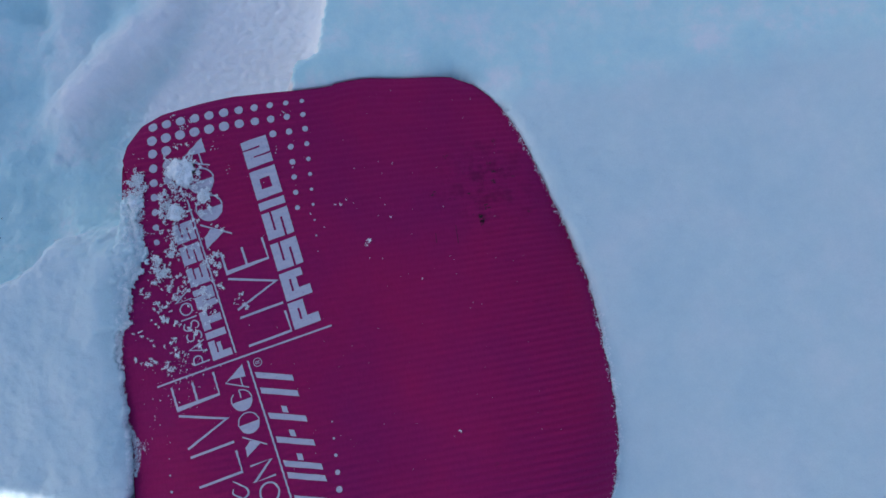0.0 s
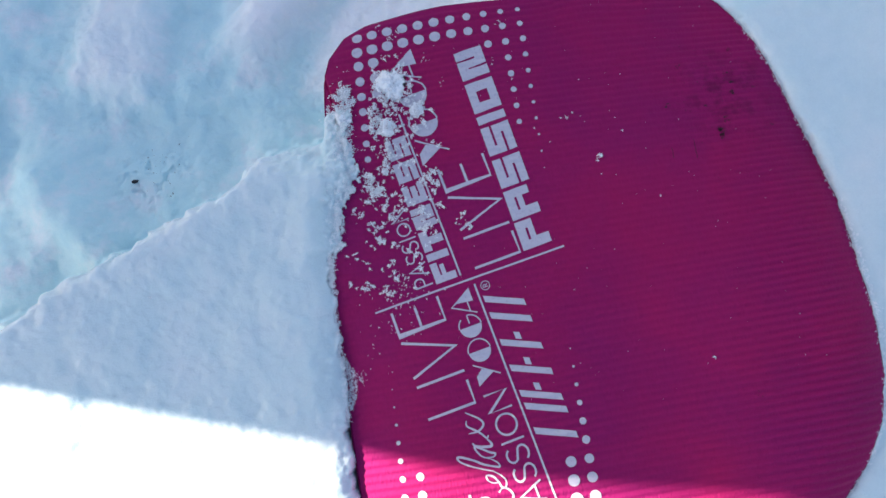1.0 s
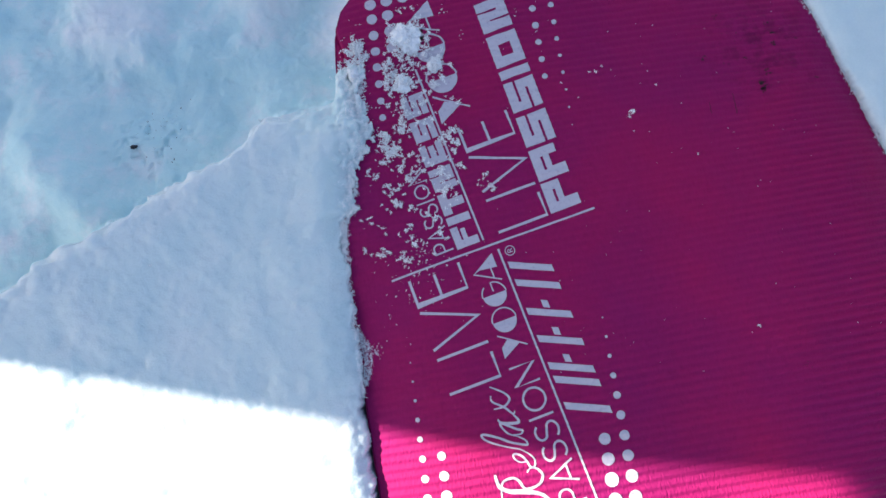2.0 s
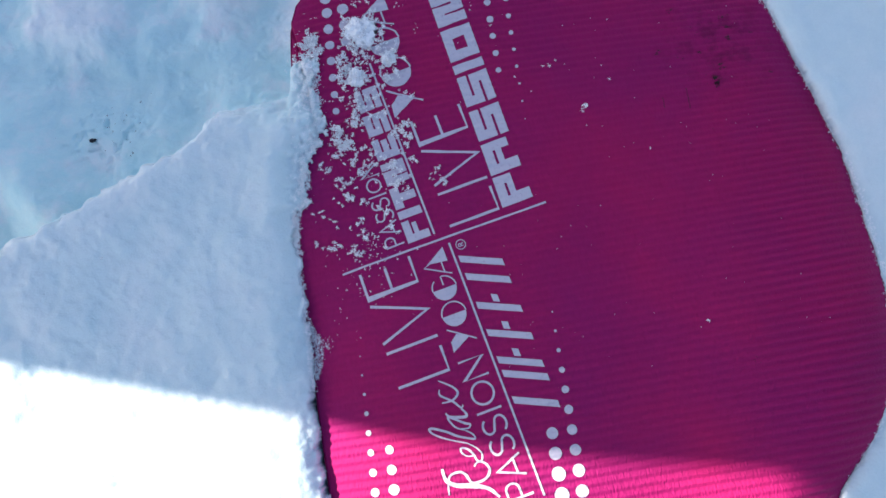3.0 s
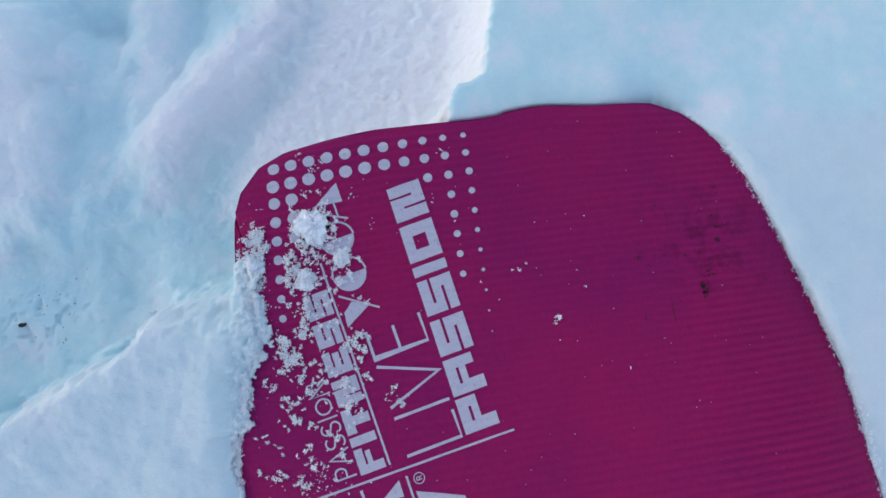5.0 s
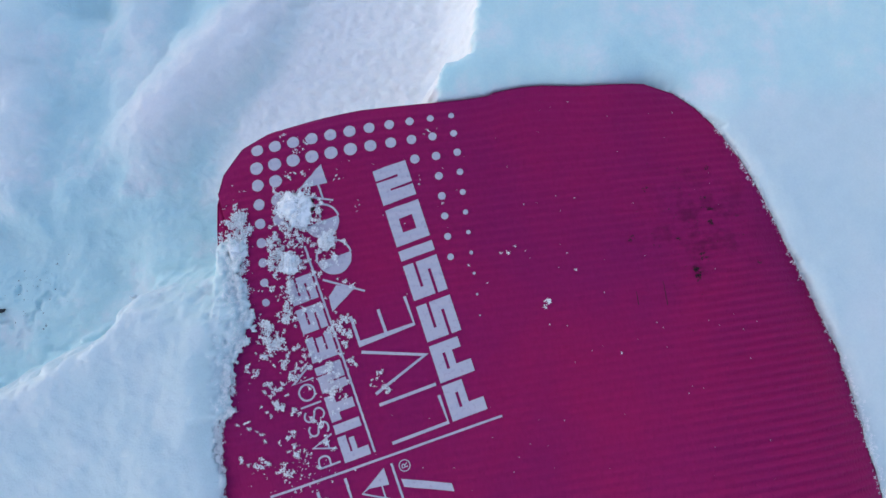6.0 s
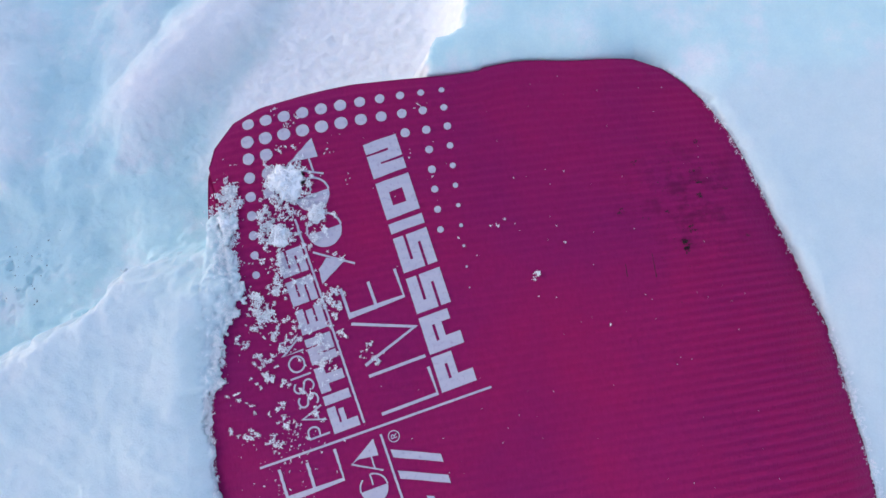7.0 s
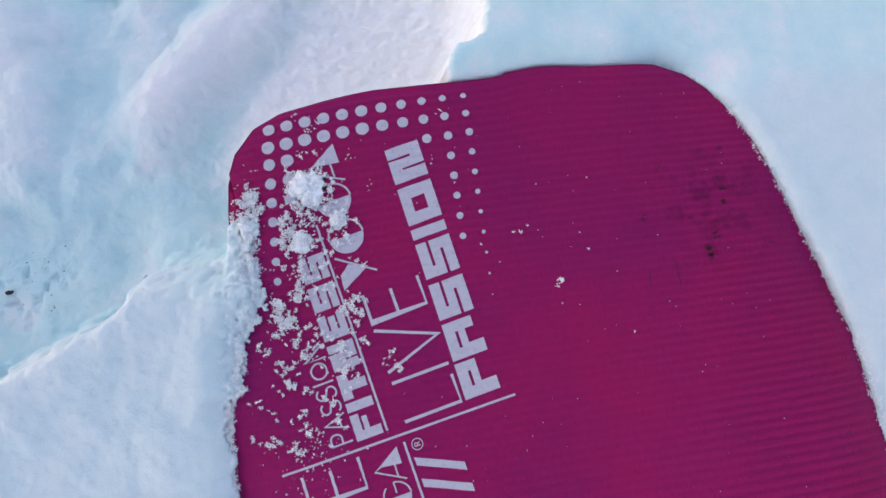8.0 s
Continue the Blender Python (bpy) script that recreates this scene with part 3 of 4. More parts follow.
def font_word(word, s0, s1, h0, h1):
    """A word in plain thin letters between two places of the line, one mesh a letter."""
    cells, pos = [], 0.0
    wide = {"P": 0.62, "A": 0.74, "S": 0.62, "I": 0.28, "O": 0.82, "N": 0.76}
    for ch in word:
        cells.append((ch, pos, pos + wide[ch] - 0.1))
        pos += wide[ch]
    k = (s1 - s0) / (pos - 0.1)
    for ch, c0, c1 in cells:
        a, b = s0 + c0 * k, s0 + c1 * k
        bm = bmesh.new()
        w = 0.085 * (h1 - h0)
        X = lambda t: a + (b - a) * t
        Y = lambda t: h0 + (h1 - h0) * t
        if ch == "P":
            stroke(bm, [(X(0.1), Y(0)), (X(0.1), Y(1))], w)
            stroke(bm, [(X(0.1) + w / 2, Y(0.97)), (X(0.55), Y(0.97))] + [(X(0.6 + 0.36 * math.sin(radians(t))), Y(0.71 + 0.26 * math.cos(radians(t)))) for t in range(10, 171, 16)] + [(X(0.55), Y(0.45)), (X(0.1) + w / 2, Y(0.45))], w)
        elif ch == "A":
            stroke(bm, [(X(0), Y(0)), (X(0.5), Y(1)), (X(1), Y(0))], w)
            stroke(bm, [(X(0.2), Y(0.3)), (X(0.8), Y(0.3))], w)
        elif ch == "S":
            up = [(X(0.5 + 0.43 * math.cos(radians(t))), Y(0.735 + 0.225 * math.sin(radians(t)))) for t in range(25, 226, 20)]
            low = [(X(0.5 + 0.46 * math.cos(radians(t))), Y(0.265 + 0.235 * math.sin(radians(t)))) for t in range(45, -156, -20)]
            stroke(bm, up + low, w)
        elif ch == "I":
            stroke(bm, [(X(0.5), Y(0)), (X(0.5), Y(1))], w)
        elif ch == "O":
            ring(bm, (a + b) / 2, (h0 + h1) / 2, min(b - a, h1 - h0) / 2 - w / 2 + 0.4, w)
        elif ch == "N":
            stroke(bm, [(X(0.06), Y(0)), (X(0.06), Y(1)), (X(0.94), Y(0)), (X(0.94), Y(1))], w)
        lay(bm, "letter")


font_word("PASSION", 20, 119, 57, 78)
font_word("PASSION", -271, -120, 21, 48)

# the word Relax, in a flowing script
SCRIPT = (
    (((-216, 101), (-228, 101), (-236, 93), (-242, 78), (-250, 63), (-262, 55)), 4.6),
    (((-243, 103), (-232, 100), (-225, 95), (-225, 85), (-230, 80), (-240, 76), (-240, 62), (-233, 55), (-225, 58), (-222, 64), (-225, 69)), 2.8),
    (((-215, 65), (-213, 72), (-208, 76), (-204, 76), (-204, 73), (-208, 68), (-215, 65), (-220, 64), (-222, 60), (-216, 57), (-209, 60), (-201, 67)), 2.2),
    (((-201, 67), (-193, 81), (-182, 96), (-175, 100), (-175, 96), (-182, 85), (-191, 74), (-198, 62), (-199, 58), (-194, 59), (-188, 65)), 2.4),
    (((-188, 65), (-182, 73), (-174, 77), (-170, 76), (-181, 63), (-184, 58), (-187, 61), (-185, 69)), 2.3),
    (((-165, 78), (-170, 75), (-175, 61), (-173, 58), (-166, 61)), 3.0),
    (((-131, 74), (-142, 62), (-150, 59), (-155, 67), (-154, 78)), 2.4),
    (((-140, 76), (-146, 77), (-156, 67), (-165, 61), (-163, 58)), 2.2),
)
for pts, w in SCRIPT:
    bm = bmesh.new()
    line = curve_through(pts)
    n = len(line) - 1
    stroke(bm, line, [w * (0.35 + 0.65 * math.sin(math.pi * min(1, max(0, 0.08 + 0.84 * i / n)))) for i in range(n + 1)])
    lay(bm, "letter")

# ruled lines
for p, q in (((12.3, 133), (8.2, -103)), ((18.3, 23.2), (232, 24)), ((-276, 12), (3, 11.8))):
    bm = bmesh.new()
    stroke(bm, [p, q], 2.2)
    lay(bm, "ruled_line")

# the maker's mark: plain slanted bars and a small ring
MARK = ((-197, 0), (-168, 0), (-153, 1), (-122.5, 1), (-91.5, 1), (-58.5, 0), (-38, 0))
for s, dash in MARK:
    bm = bmesh.new()
    polygon(bm, [on_text(*p) for p in ((s - 3.2, -36), (s + 4.6, -36), (s + 24.6, 7.5), (s + 16.8, 7.5))])
    if dash:
        polygon(bm, [on_text(*p) for p in ((s + 15.5, -17), (s + 24, -17), (s + 27, -10.5), (s + 18.5, -10.5))])
    lay(bm, "printed_bar")
bm = bmesh.new()
ring(bm, -3, 0.5, 5.2, 0.9)
stroke(bm, [(-4.6, -2.3), (-4.6, 3.3)], 0.9)
stroke(bm, [(-4.6, 3.1), (-2.6, 3.1), (-1.5, 2.3), (-1.5, 1.2), (-2.6, 0.4), (-4.6, 0.4)], 0.9)
stroke(bm, [(-3.0, 0.4), (-1.3, -2.3)], 0.9)
lay(bm, "printed_ring")


# ---- printed dots, in rows along the end and the sides ----
def dot(x, y, r):
    bm = bmesh.new()
    polygon(bm, [(x + r * math.cos(2 * math.pi * i / 28), y + r * math.sin(2 * math.pi * i / 28)) for i in range(28)])
    lay(bm, "printed_dot")


def dots():
    pitch = 0.0205
    for i in range(11):  # two rows along the end, bowed with the mat
        x = -0.264 + pitch * i - 0.004 * math.sin(math.pi * i / 10)
        y = 0.209 + 0.0025 * math.sin(math.pi * i / 10) - 0.0002 * i
        dot(x, y, 0.0063 if i < 6 else 0.0063 - 0.00065 * (i - 5))
        dot(x - 0.003 + 0.0002 * i, y - 0.0195, 0.0068 if i < 6 else 0.0068 - 0.00062 * (i - 5))
    for i in range(7):  # down the near side
        dot(-0.268 - 0.0013 * i, 0.171 - 0.0202 * i, 0.0062 - 0.0004 * i)
        if i < 3:
            dot(-0.249 - 0.0012 * i, 0.172 - 0.0202 * i, 0.0066 - 0.0004 * i)
    dot(-0.104, 0.168, 0.0048)
    for i in range(9):  # two fading columns
        if i < 6:
            dot(-0.082 - 0.0008 * i, 0.167 - 0.0211 * i, 0.0043 - 0.0002 * i)
        dot(-0.060 - 0.0010 * i, 0.167 - 0.0210 * i, 0.0038 - 0.00038 * i)
    for i in range(11):  # the far group, growing again
        r = (0.0009, 0.0015, 0.0022, 0.0031, 0.0039, 0.0046, 0.0052, 0.0058, 0.0064, 0.0066, 0.0068)[i]
        dot(-0.0828 - 0.00085 * i, -0.2175 - 0.0204 * i, r)
        if i > 5:
            dot(-0.1032 - 0.0009 * i, -0.2175 - 0.0204 * i, r + 0.0008)
        dot(-0.2935 - 0.001 * i, -0.2265 - 0.0202 * i, r * 0.8)
        if i > 4:
            dot(-0.273 - 0.001 * i, -0.2265 - 0.0202 * i, r)


dots()


# ---- loose snow ----
def crumb_shape(seed, sub=1):
    bm = bmesh.new()
    bmesh.ops.create_icosphere(bm, subdivisions=sub, radius=1.0)
    rnd = random.Random(seed)
    for v in bm.verts:
        k = 1 + 0.5 * noise.noise(v.co * 1.6 + Vector((seed * 3.1, 0, 0))) + rnd.uniform(-0.18, 0.18)
        v.co *= k
    verts = np.array([v.co[:] for v in bm.verts])
    faces = np.array([[v.index for v in f.verts] for f in bm.faces])
    bm.free()
    return verts, faces


OCTAHEDRON = (np.array(((1, 0, 0), (-1, 0, 0), (0, 1, 0), (0, -1, 0), (0, 0, 1), (0, 0, -1)), dtype=float),
              np.array(((0, 2, 4), (2, 1, 4), (1, 3, 4), (3, 0, 4), (2, 0, 5), (1, 2, 5), (3, 1, 5), (0, 3, 5))))


def cluster_shape(seed, grains=28):
    """A lacy clot of small crystals that grew on to one another."""
    rnd = random.Random(100 + seed)
    r = np.random.RandomState(seed * 31 + 7)
    spots = [np.zeros(3)]
    for _ in range(grains - 1):
        # half of the crystals hang on the newest ones, so that arms form
        at = spots[rnd.randint(max(0, len(spots) - 6), len(spots) - 1)] if rnd.random() < 0.45 else rnd.choice(spots)
        step = np.array((rnd.gauss(0, 1), rnd.gauss(0, 1), rnd.gauss(0, 0.55)))
        spots.append(at + 0.27 * step / np.linalg.norm(step))
    spots = np.array(spots)
    spots -= spots.mean(0)
    spots /= 1.75 * np.sqrt((spots[:, :2] ** 2).sum(1).mean())
    V, F = [], []
    for i, c in enumerate(spots):
        v = OCTAHEDRON[0] * (1 + r.uniform(-0.45, 0.45, (6, 1))) + r.uniform(-0.25, 0.25, (6, 3))
        a = r.uniform(0, 6.283)
        rot = np.array(((math.cos(a), math.sin(a), 0), (-math.sin(a), math.cos(a), 0), (0, 0, 1)))
        V.append((v * r.uniform(0.11, 0.26)) @ rot + c * np.array((1, 1, 0.8)) + np.array((0, 0, 0.25)))
        F.append(OCTAHEDRON[1] + 6 * i)
    return np.concatenate(V), np.concatenate(F)


SHAPES = [cluster_shape(s) for s in range(24)]
SMALL = [cluster_shape(50 + s, 12) for s in range(16)]


def scatter(name, places, label, category, material=LOOSE, shapes=SHAPES):
    """One mesh of many crumbs: (x, y, z, radius)."""
    rnd = random.Random(len(places))
    V, F, base = [], [], 0
    for x, y, z, r in places:
        v, f = rnd.choice(shapes)
        a = rnd.uniform(0, 6.283)
        c, s = math.cos(a), math.sin(a)
        rot = np.array(((c, -s, 0), (s, c, 0), (0, 0, 1)))
        sc = np.array((rnd.uniform(0.7, 1.35), rnd.uniform(0.7, 1.35), rnd.uniform(0.45, 0.8))) * r
        V.append((v * sc) @ rot.T + np.array((x, y, z)))
        F.append(f + base)
        base += len(v)
    ob = mesh_object(name, np.concatenate(V).tolist(), np.concatenate(F).tolist(), material, None, False)
    return tagged(ob, label, category, kind="stuff")


def top(x, y):
    return float(mat_z(np.array(x), np.array(y)))


def loose_snow():
    rnd = random.Random(4)
    places, heaped = [], []
    # snow that has crumbled in over the long edge, down to its ragged brow
    sown = []
    for _ in range(3400):
        y = rnd.uniform(-0.088, 0.128)
        sown.append((float(left_of(y)) + float(spill(y)) * (1.04 - abs(rnd.gauss(0.0, 0.36))) + rnd.gauss(0.0, 0.0022), y, 0.0006 + 0.0019 * rnd.random() ** 2))
    # the sugary patch on the rolled-down edge
    for _ in range(520):
        y = rnd.uniform(-0.242, -0.178)
        sown.append((-0.3485 + 0.014 * math.sin(math.pi * (y + 0.245) / 0.07) * rnd.random() + rnd.gauss(0, 0.0012), y, rnd.uniform(0.0007, 0.0017)))
    sx, sy = np.array([p[0] for p in sown]), np.array([p[1] for p in sown])
    sz = np.maximum(mat_z(sx, sy), snow_height(sx, sy, outline_distance(sx, sy)))
    # it thins out in patches towards its brow
    patches = value_noise(sx * 75, sy * 75, 43, 3)
    brow = (sx - np.array([float(left_of(v)) for v in sy])) / np.maximum(0.004, spill(sy))
    thick = patches > -0.30 + 0.9 * smooth(0.55, 1.15, brow) * (sy > -0.1)
    for (x, y, r), z in zip([p for p, k in zip(sown, thick) if k], sz[thick]):
        heaped.append((x, y, float(z) + r * rnd.uniform(0.1, 0.6), r))
    # (centre x, y, spread, number, largest radius): clots that broke off on to the print
    clots = ((-0.291, 0.137, 0.0055, 90, 0.0023), (-0.290, 0.119, 0.006, 90, 0.0023), (-0.300, 0.118, 0.007, 80, 0.0023), (-0.2605, 0.107, 0.006, 60, 0.0022),
             (-0.262, 0.088, 0.006, 100, 0.0022), (-0.246, 0.084, 0.009, 150, 0.0024), (-0.252, 0.057, 0.007, 70, 0.002), (-0.289, 0.142, 0.004, 40, 0.0022), (-0.237, 0.045, 0.011, 90, 0.002),
             (-0.231, 0.140, 0.012, 330, 0.0024), (-0.240, 0.112, 0.009, 130, 0.002), (-0.214, 0.122, 0.008, 110, 0.002), (-0.207, 0.100, 0.009, 150, 0.0024),
             (-0.216, 0.083, 0.007, 60, 0.002), (-0.274, 0.012, 0.007, 110, 0.0023), (-0.279, 0.027, 0.004, 40, 0.002), (-0.2575, 0.029, 0.0045, 55, 0.002), (-0.205, 0.010, 0.005, 45, 0.002), (-0.253, -0.011, 0.009, 90, 0.002),
             (-0.208, 0.008, 0.009, 60, 0.0018), (-0.228, -0.024, 0.011, 70, 0.0018), (-0.217, -0.052, 0.010, 60, 0.0018))
    for cx, cy, spread, count, big in clots:
        for _ in range(int(count * 0.36)):
            x, y = rnd.gauss(cx, spread), rnd.gauss(cy, spread)
            r = big * (0.4 + 1.7 * rnd.random() ** 1.6)
            lift = max(0.0, 1 - math.hypot(x - cx, y - cy) / (1.6 * spread)) * 0.006
            places.append((x, y, top(x, y) + r * 0.4 + lift * rnd.random(), r))
    # small broken bits that lie in loose strings
    bits = ((-0.296, -0.015), (-0.287, -0.034), (-0.277, -0.036), (-0.279, -0.050), (-0.271, -0.055), (-0.283, -0.062), (-0.262, -0.062), (-0.309, -0.066), (-0.303, -0.074),
            (-0.268, -0.096), (-0.258, -0.100), (-0.318, -0.101), (-0.305, -0.106), (-0.290, -0.108), (-0.281, -0.112), (-0.235, -0.094), (-0.222, -0.066), (-0.201, -0.018),
            (-0.258, -0.030), (-0.245, -0.040), (-0.196, 0.055), (-0.266, 0.062), (-0.285, 0.000), (-0.240, -0.075))
    for cx, cy in bits:
        for _ in range(rnd.randint(3, 6)):
            k = rnd.gauss(0, 0.0062)
            x, y = cx + 0.9 * k + rnd.gauss(0, 0.0022), cy - 0.7 * k + rnd.gauss(0, 0.0022)
            r = 0.0012 + 0.0029 * rnd.random() ** 1.8
            places.append((x, y, top(x, y) + r * 0.4, r))
    # faint bits about the rows of dots
    for cx, cy, count in ((-0.222, 0.202, 12), (-0.215, 0.2085, 7), (-0.234, 0.180, 4), (-0.235, 0.2215, 5), (-0.184, 0.1675, 5), (-0.1685, 0.131, 4), (-0.084, 0.117, 3), (-0.090, 0.1955, 2),
                          (-0.102, 0.146, 3), (-0.284, 0.168, 3), (-0.279, 0.064, 7), (-0.2986, -0.0175, 6), (-0.2015, -0.021, 8)):
        for _ in range(count):
            px, py = rnd.gauss(cx, 0.0028), rnd.gauss(cy, 0.0034)
            r = 0.0007 + 0.0013 * rnd.random() ** 2
            places.append((px, py, top(px, py) + r * 0.3, r))
    for _ in range(22):
        y = rnd.uniform(-0.13, 0.12)
        x = -0.29 + abs(rnd.gauss(0, 0.05)) + 0.02 * rnd.random()
        for _ in range(rnd.randint(2, 6)):
            px, py = x + rnd.gauss(0, 0.003), y + rnd.gauss(0, 0.003)
            r = 0.0008 + 0.0024 * rnd.random() ** 2
            places.append((px, py, top(px, py) + r * 0.4, r))
    for _ in range(110):
        y = rnd.uniform(-0.21, 0.19)
        x = -0.32 + abs(rnd.gauss(0, 0.07))
        r = rnd.uniform(0.0002, 0.0009)
        places.append((x, y, top(x, y) + r * 0.4, r))
    # bits strewn further in
    for cx, cy, spread, count in ((-0.328, -0.207, 0.0045, 30), (-0.265, -0.118, 0.013, 50), (-0.262, -0.140, 0.02, 40)):
        for _ in range(count):
            x, y = rnd.gauss(cx, spread), rnd.gauss(cy, spread)
            r = rnd.uniform(0.0003, 0.0013)
            places.append((x, y, top(x, y) + r * 0.3, r))
    for _ in range(110):
        x, y = rnd.uniform(-0.15, 0.2), rnd.uniform(-0.3, 0.2)
        r = rnd.uniform(0.0002, 0.0006)
        places.append((x, y, top(x, y) + r * 0.4, r))
    # the column of dots down the side lies almost bare
    places = [p for p in places if p[1] < 0.045 or abs(p[0] + 0.268 + 0.0644 * (0.171 - p[1])) > 0.0055 or rnd.random() < 0.2]
    scatter("heaped_snow", heaped, "crumbly snow fallen over the edge of the mat", "snow", LOOSE, SMALL)
    scatter("snow_crumbs", places, "loose crumbs of snow scattered over the mat's print", "snow crumbs", THIN)


loose_snow()


def edge_grains():
    """Grains of snow that hang along the edge of the mat."""
    rnd = random.Random(8)
    places = []
    for _ in range(1500):
        v = rnd.uniform(-0.45, 0.185)
        x = float(right_of(v)) + rnd.gauss(0.0022, 0.0026) - 0.004 * rnd.random() ** 6
        y = v - float(askew(x, v))
        r = 0.0017 * rnd.random() ** 2 + 0.0005
        places.append((x, y, top(min(x, 0.27), y) + 0.004 * rnd.random(), r))
    for _ in range(1100):
        y = rnd.uniform(-0.255, -0.06)
        x = float(left_of(y)) + 0.0015 * float(smooth(-0.25, -0.18, y)) + rnd.gauss(-0.0020, 0.0024)
        r = (0.0013 + 0.0009 * float(smooth(-0.2, -0.05, y))) * rnd.uniform(0.3, 1) ** 2 + 0.0006
        places.append((x, y, top(max(x, -0.352), y) + (0.004 + 0.006 * float(smooth(-0.1, -0.2, y))) * rnd.uniform(0.4, 1.5), r))
    scatter("snow_grains", places, "fine snow grains along the edge of the mat", "snow grains", LOOSE, SMALL)


edge_grains()


def lump(x, y, size, flat, seed):
    """A clot of packed snow on the mat."""
    bm = bmesh.new()
    bmesh.ops.create_icosphere(bm, subdivisions=5, radius=1.0)
    off = Vector((seed * 5.3, seed * 1.7, 0))
    for v in bm.verts:
        p = v.co.copy()
        k = 1 + 0.5 * noise.noise(p * 1.3 + off) + 0.34 * noise.noise(p * 3.2 + off) + 0.2 * noise.noise(p * 9 + off) + 0.14 * noise.noise(p * 20 + off) + 0.08 * noise.noise(p * 38 + off)
        v.co = Vector((p.x * k * size, p.y * k * size, max(-0.15, p.z * k) * size * flat))
    for f in bm.faces:
        f.smooth = True
    me = bpy.data.meshes.new("snow_lump")
    bm.to_mesh(me)
    bm.free()
    me.materials.append(LOOSE)
    ob = new("snow_lump", me)
    ob.matrix_world = Matrix.Translation((x, y, top(x, y) + 0.0005))
    return tagged(ob, "clot of crumbly white snow on the mat's print", "snow lump", "snow lumps on the mat")


for x, y, size, flat, seed in ((-0.232, 0.140, 0.0155, 0.42, 1), (-0.247, 0.085, 0.010, 0.6, 2), (-0.297, 0.108, 0.010, 0.6, 3), (-0.303, 0.060, 0.013, 0.5, 4),
                               (-0.207, 0.100, 0.008, 0.5, 5), (-0.290, 0.137, 0.005, 0.6, 6), (-0.315, 0.020, 0.011, 0.5, 7)):
    lump(x, y, size, flat, seed)


def crumb(x, y, r, seed):
    v, f = cluster_shape(seed)
    ob = mesh_object("snow_crumb", (v * np.array((r, r * 0.85, r * 0.55))).tolist(), f.tolist(), LOOSE, None, False)
    ob.matrix_world = Matrix.Translation((x, y, top(x, y) + r * 0.3))
    tagged(ob, "single white crumb of snow on the magenta foam", "snow crumb", "single crumbs on the mat")


for x, y, r, seed in ((0.0, 0.0, 0.0060, 21), (-0.004, -0.005, 0.0028, 22), (-0.036, 0.056, 0.0022, 23), (-0.029, 0.055, 0.0030, 24), (-0.021, 0.060, 0.0020, 29), (0.033, 0.026, 0.0024, 25),
                      (0.028, 0.044, 0.0012, 30), (0.0595, -0.061, 0.0020, 26), (0.0725, -0.256, 0.0030, 27), (-0.003, -0.022, 0.0014, 28), (0.0135, -0.026, 0.0010, 31),
                      (-0.070, 0.050, 0.0020, 32), (-0.055, 0.029, 0.0013, 33), (0.047, 0.098, 0.0013, 34), (-0.004, 0.101, 0.0011, 35)):
    crumb(x, y, 0.75 * r, seed)

# ---- dark specks ----
def specks():
    rnd = random.Random(12)
    places = []
    for x, y, r in ((0.185, 0.104, 0.0014), (0.117, 0.093, 0.0014), (0.172, 0.074, 0.0015), (0.176, 0.062, 0.0022), (0.173, 0.047, 0.0018), (0.201, 0.051, 0.0013),
                    (0.094, 0.047, 0.0018), (0.158, 0.018, 0.0022), (0.149, 0.004, 0.0032), (0.151, -0.003, 0.0024), (0.212, 0.0, 0.0012), (0.139, 0.038, 0.0012)):
        for _ in range(7):
            px, py = x + rnd.gauss(0, r * 0.9), y + rnd.gauss(0, r * 0.9)
            places.append((px, py, top(px, py), r * rnd.uniform(0.4, 0.85)))
    for _ in range(9):
        px, py = rnd.gauss(0.109, 0.003), rnd.gauss(-0.303, 0.003)
        places.append((px, py, top(px, py), rnd.uniform(0.0003, 0.0010)))
    for _ in range(110):
        px, py = rnd.gauss(0.155, 0.03), rnd.gauss(0.045, 0.035)
        places.append((px, py, top(px, py), rnd.uniform(0.0002, 0.0007)))
    scatter("dirt_specks", places, "dark specks of dirt on the magenta foam", "dirt", DIRT)


specks()


def ground_z(x, y):
    X, Y = np.array([x]), np.array([y])
    return float(snow_height(X, Y, outline_distance(X, Y))[0])


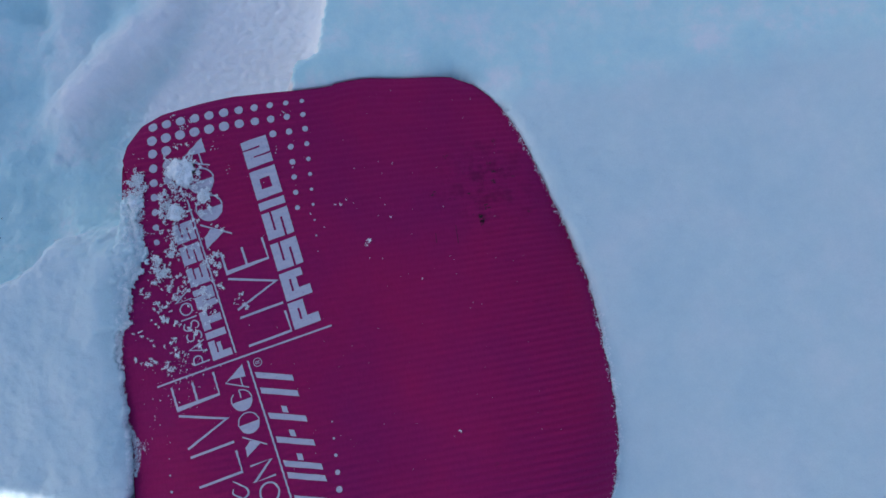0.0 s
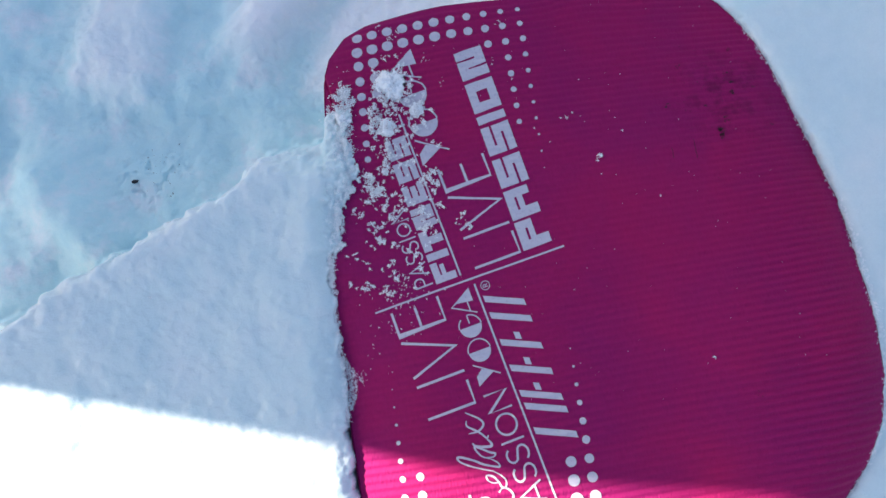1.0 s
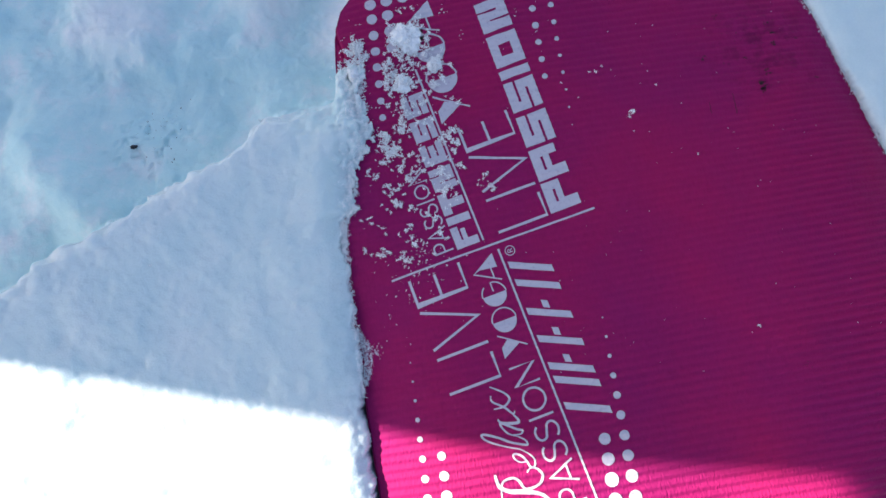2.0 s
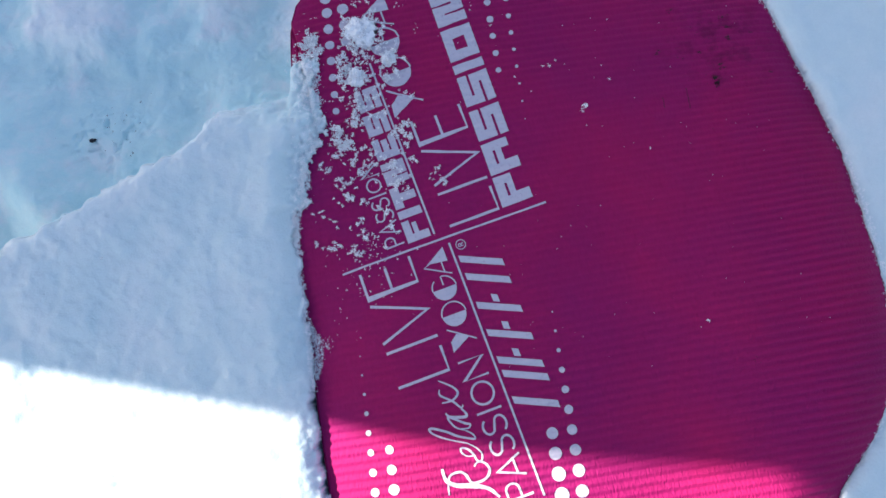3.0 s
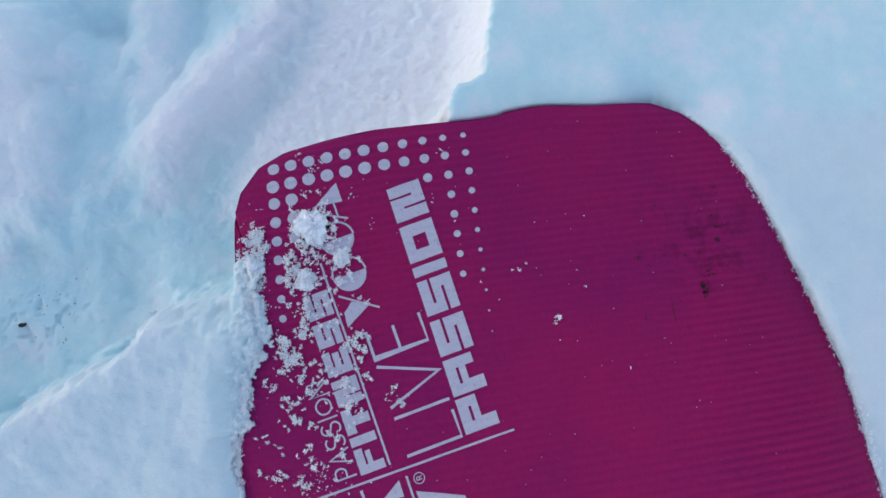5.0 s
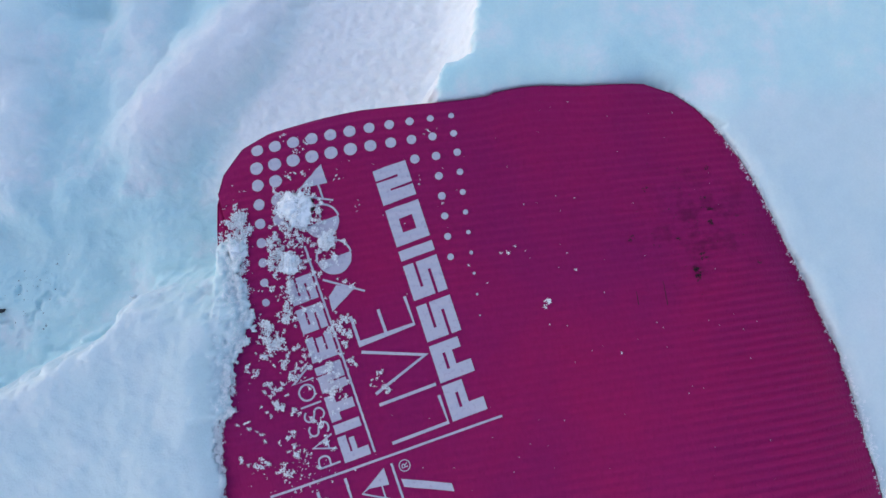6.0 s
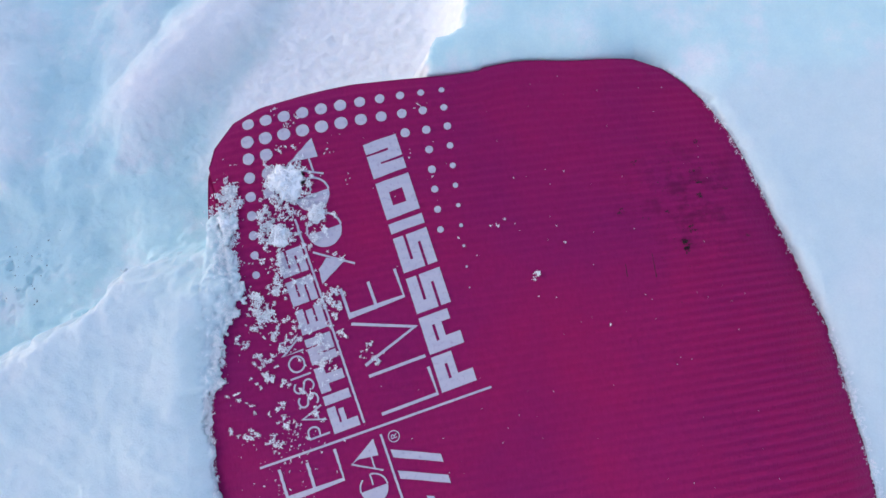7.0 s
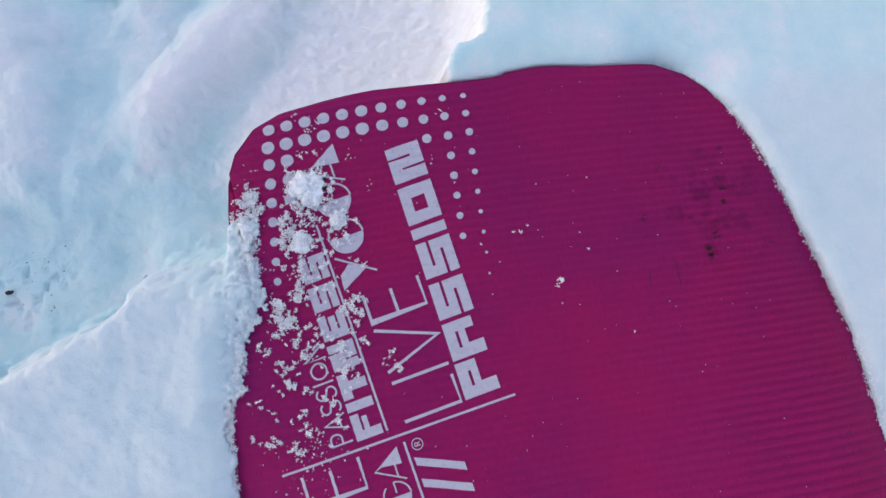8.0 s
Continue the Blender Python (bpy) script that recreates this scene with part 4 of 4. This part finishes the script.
def crest_crumbs():
    """Fine crumbs along the crest of the rim above the hollow, and one clod that stands up on it."""
    rnd = random.Random(21)
    x = np.array([rnd.uniform(-0.72, -0.335) for _ in range(30000)])
    y = np.array([rnd.uniform(-0.12, 0.13) for _ in range(30000)])
    past = past_rim(x, y) + 0.008
    patchy = 0.5 + 0.5 * value_noise(x * 45, y * 45, 41, 2)
    odds = 0.6 * np.exp(-((past / 0.017) ** 2)) * patchy**2 + 0.10 * smooth(-0.10, -0.02, past) * smooth(0.0, -0.01, past) * patchy**2
    keep = np.array([rnd.random() for _ in range(30000)]) < 0.30 * odds
    x, y = x[keep], y[keep]
    z = snow_height(x, y, outline_distance(x, y))
    places = [(px, py, pz + 0.0002, 0.0007 + 0.0020 * rnd.random() ** 2) for px, py, pz in zip(x, y, z)]
    scatter("crest_crumbs", places, "fine crumbs of snow along the crest of the trodden rim", "snow crumbs", CREST, SMALL)
    v, f = cluster_shape(77, 60)
    ob = mesh_object("snow_clod", (v * np.array((0.005, 0.005, 0.008))).tolist(), f.tolist(), CREST, None, False)
    ob.matrix_world = Matrix.Translation((-0.4165, 0.083, ground_z(-0.4165, 0.083) + 0.001))
    tagged(ob, "small white clod standing on the rim of the snow", "snow clod")


crest_crumbs()


def stone():
    v, f = crumb_shape(41, 3)
    ob = mesh_object("stone", (v * np.array((0.0047, 0.0021, 0.003))).tolist(), f.tolist(), STONE)
    ob.matrix_world = Matrix.Translation((-0.599, 0.107, ground_z(-0.599, 0.107) + 0.002))
    tagged(ob, "small dark stone sunk into the trodden snow", "stone")
    # dark specks put round the stone for the shade in small pits
    rnd = random.Random(13)
    places = []
    for _ in range(50):
        x, y = rnd.gauss(-0.572, 0.028), rnd.gauss(0.117, 0.022)
        places.append((x, y, ground_z(x, y) + 0.0002, 0.0003 + 0.0014 * rnd.random() ** 3))
    scatter("grit", places, "dark specks standing in for shaded pits in the trodden snow", "grit", STONE)


stone()


def slit(x, y, length, turn):
    """A fine cut in the foam."""
    bm = bmesh.new()
    w = 0.0007
    polygon(bm, [(x - w / 2, y - length / 2), (x + w / 2, y - length / 2), (x + w / 3 + turn, y + length / 2), (x - w / 3 + turn, y + length / 2)])
    ob = lay(bm, "cut")
    ob.data.materials[0] = DIRT
    tagged(ob, "fine dark cut in the foam")


slit(0.1135, -0.012, 0.024, 0.001)
slit(0.086, -0.012, 0.013, 0.0008)
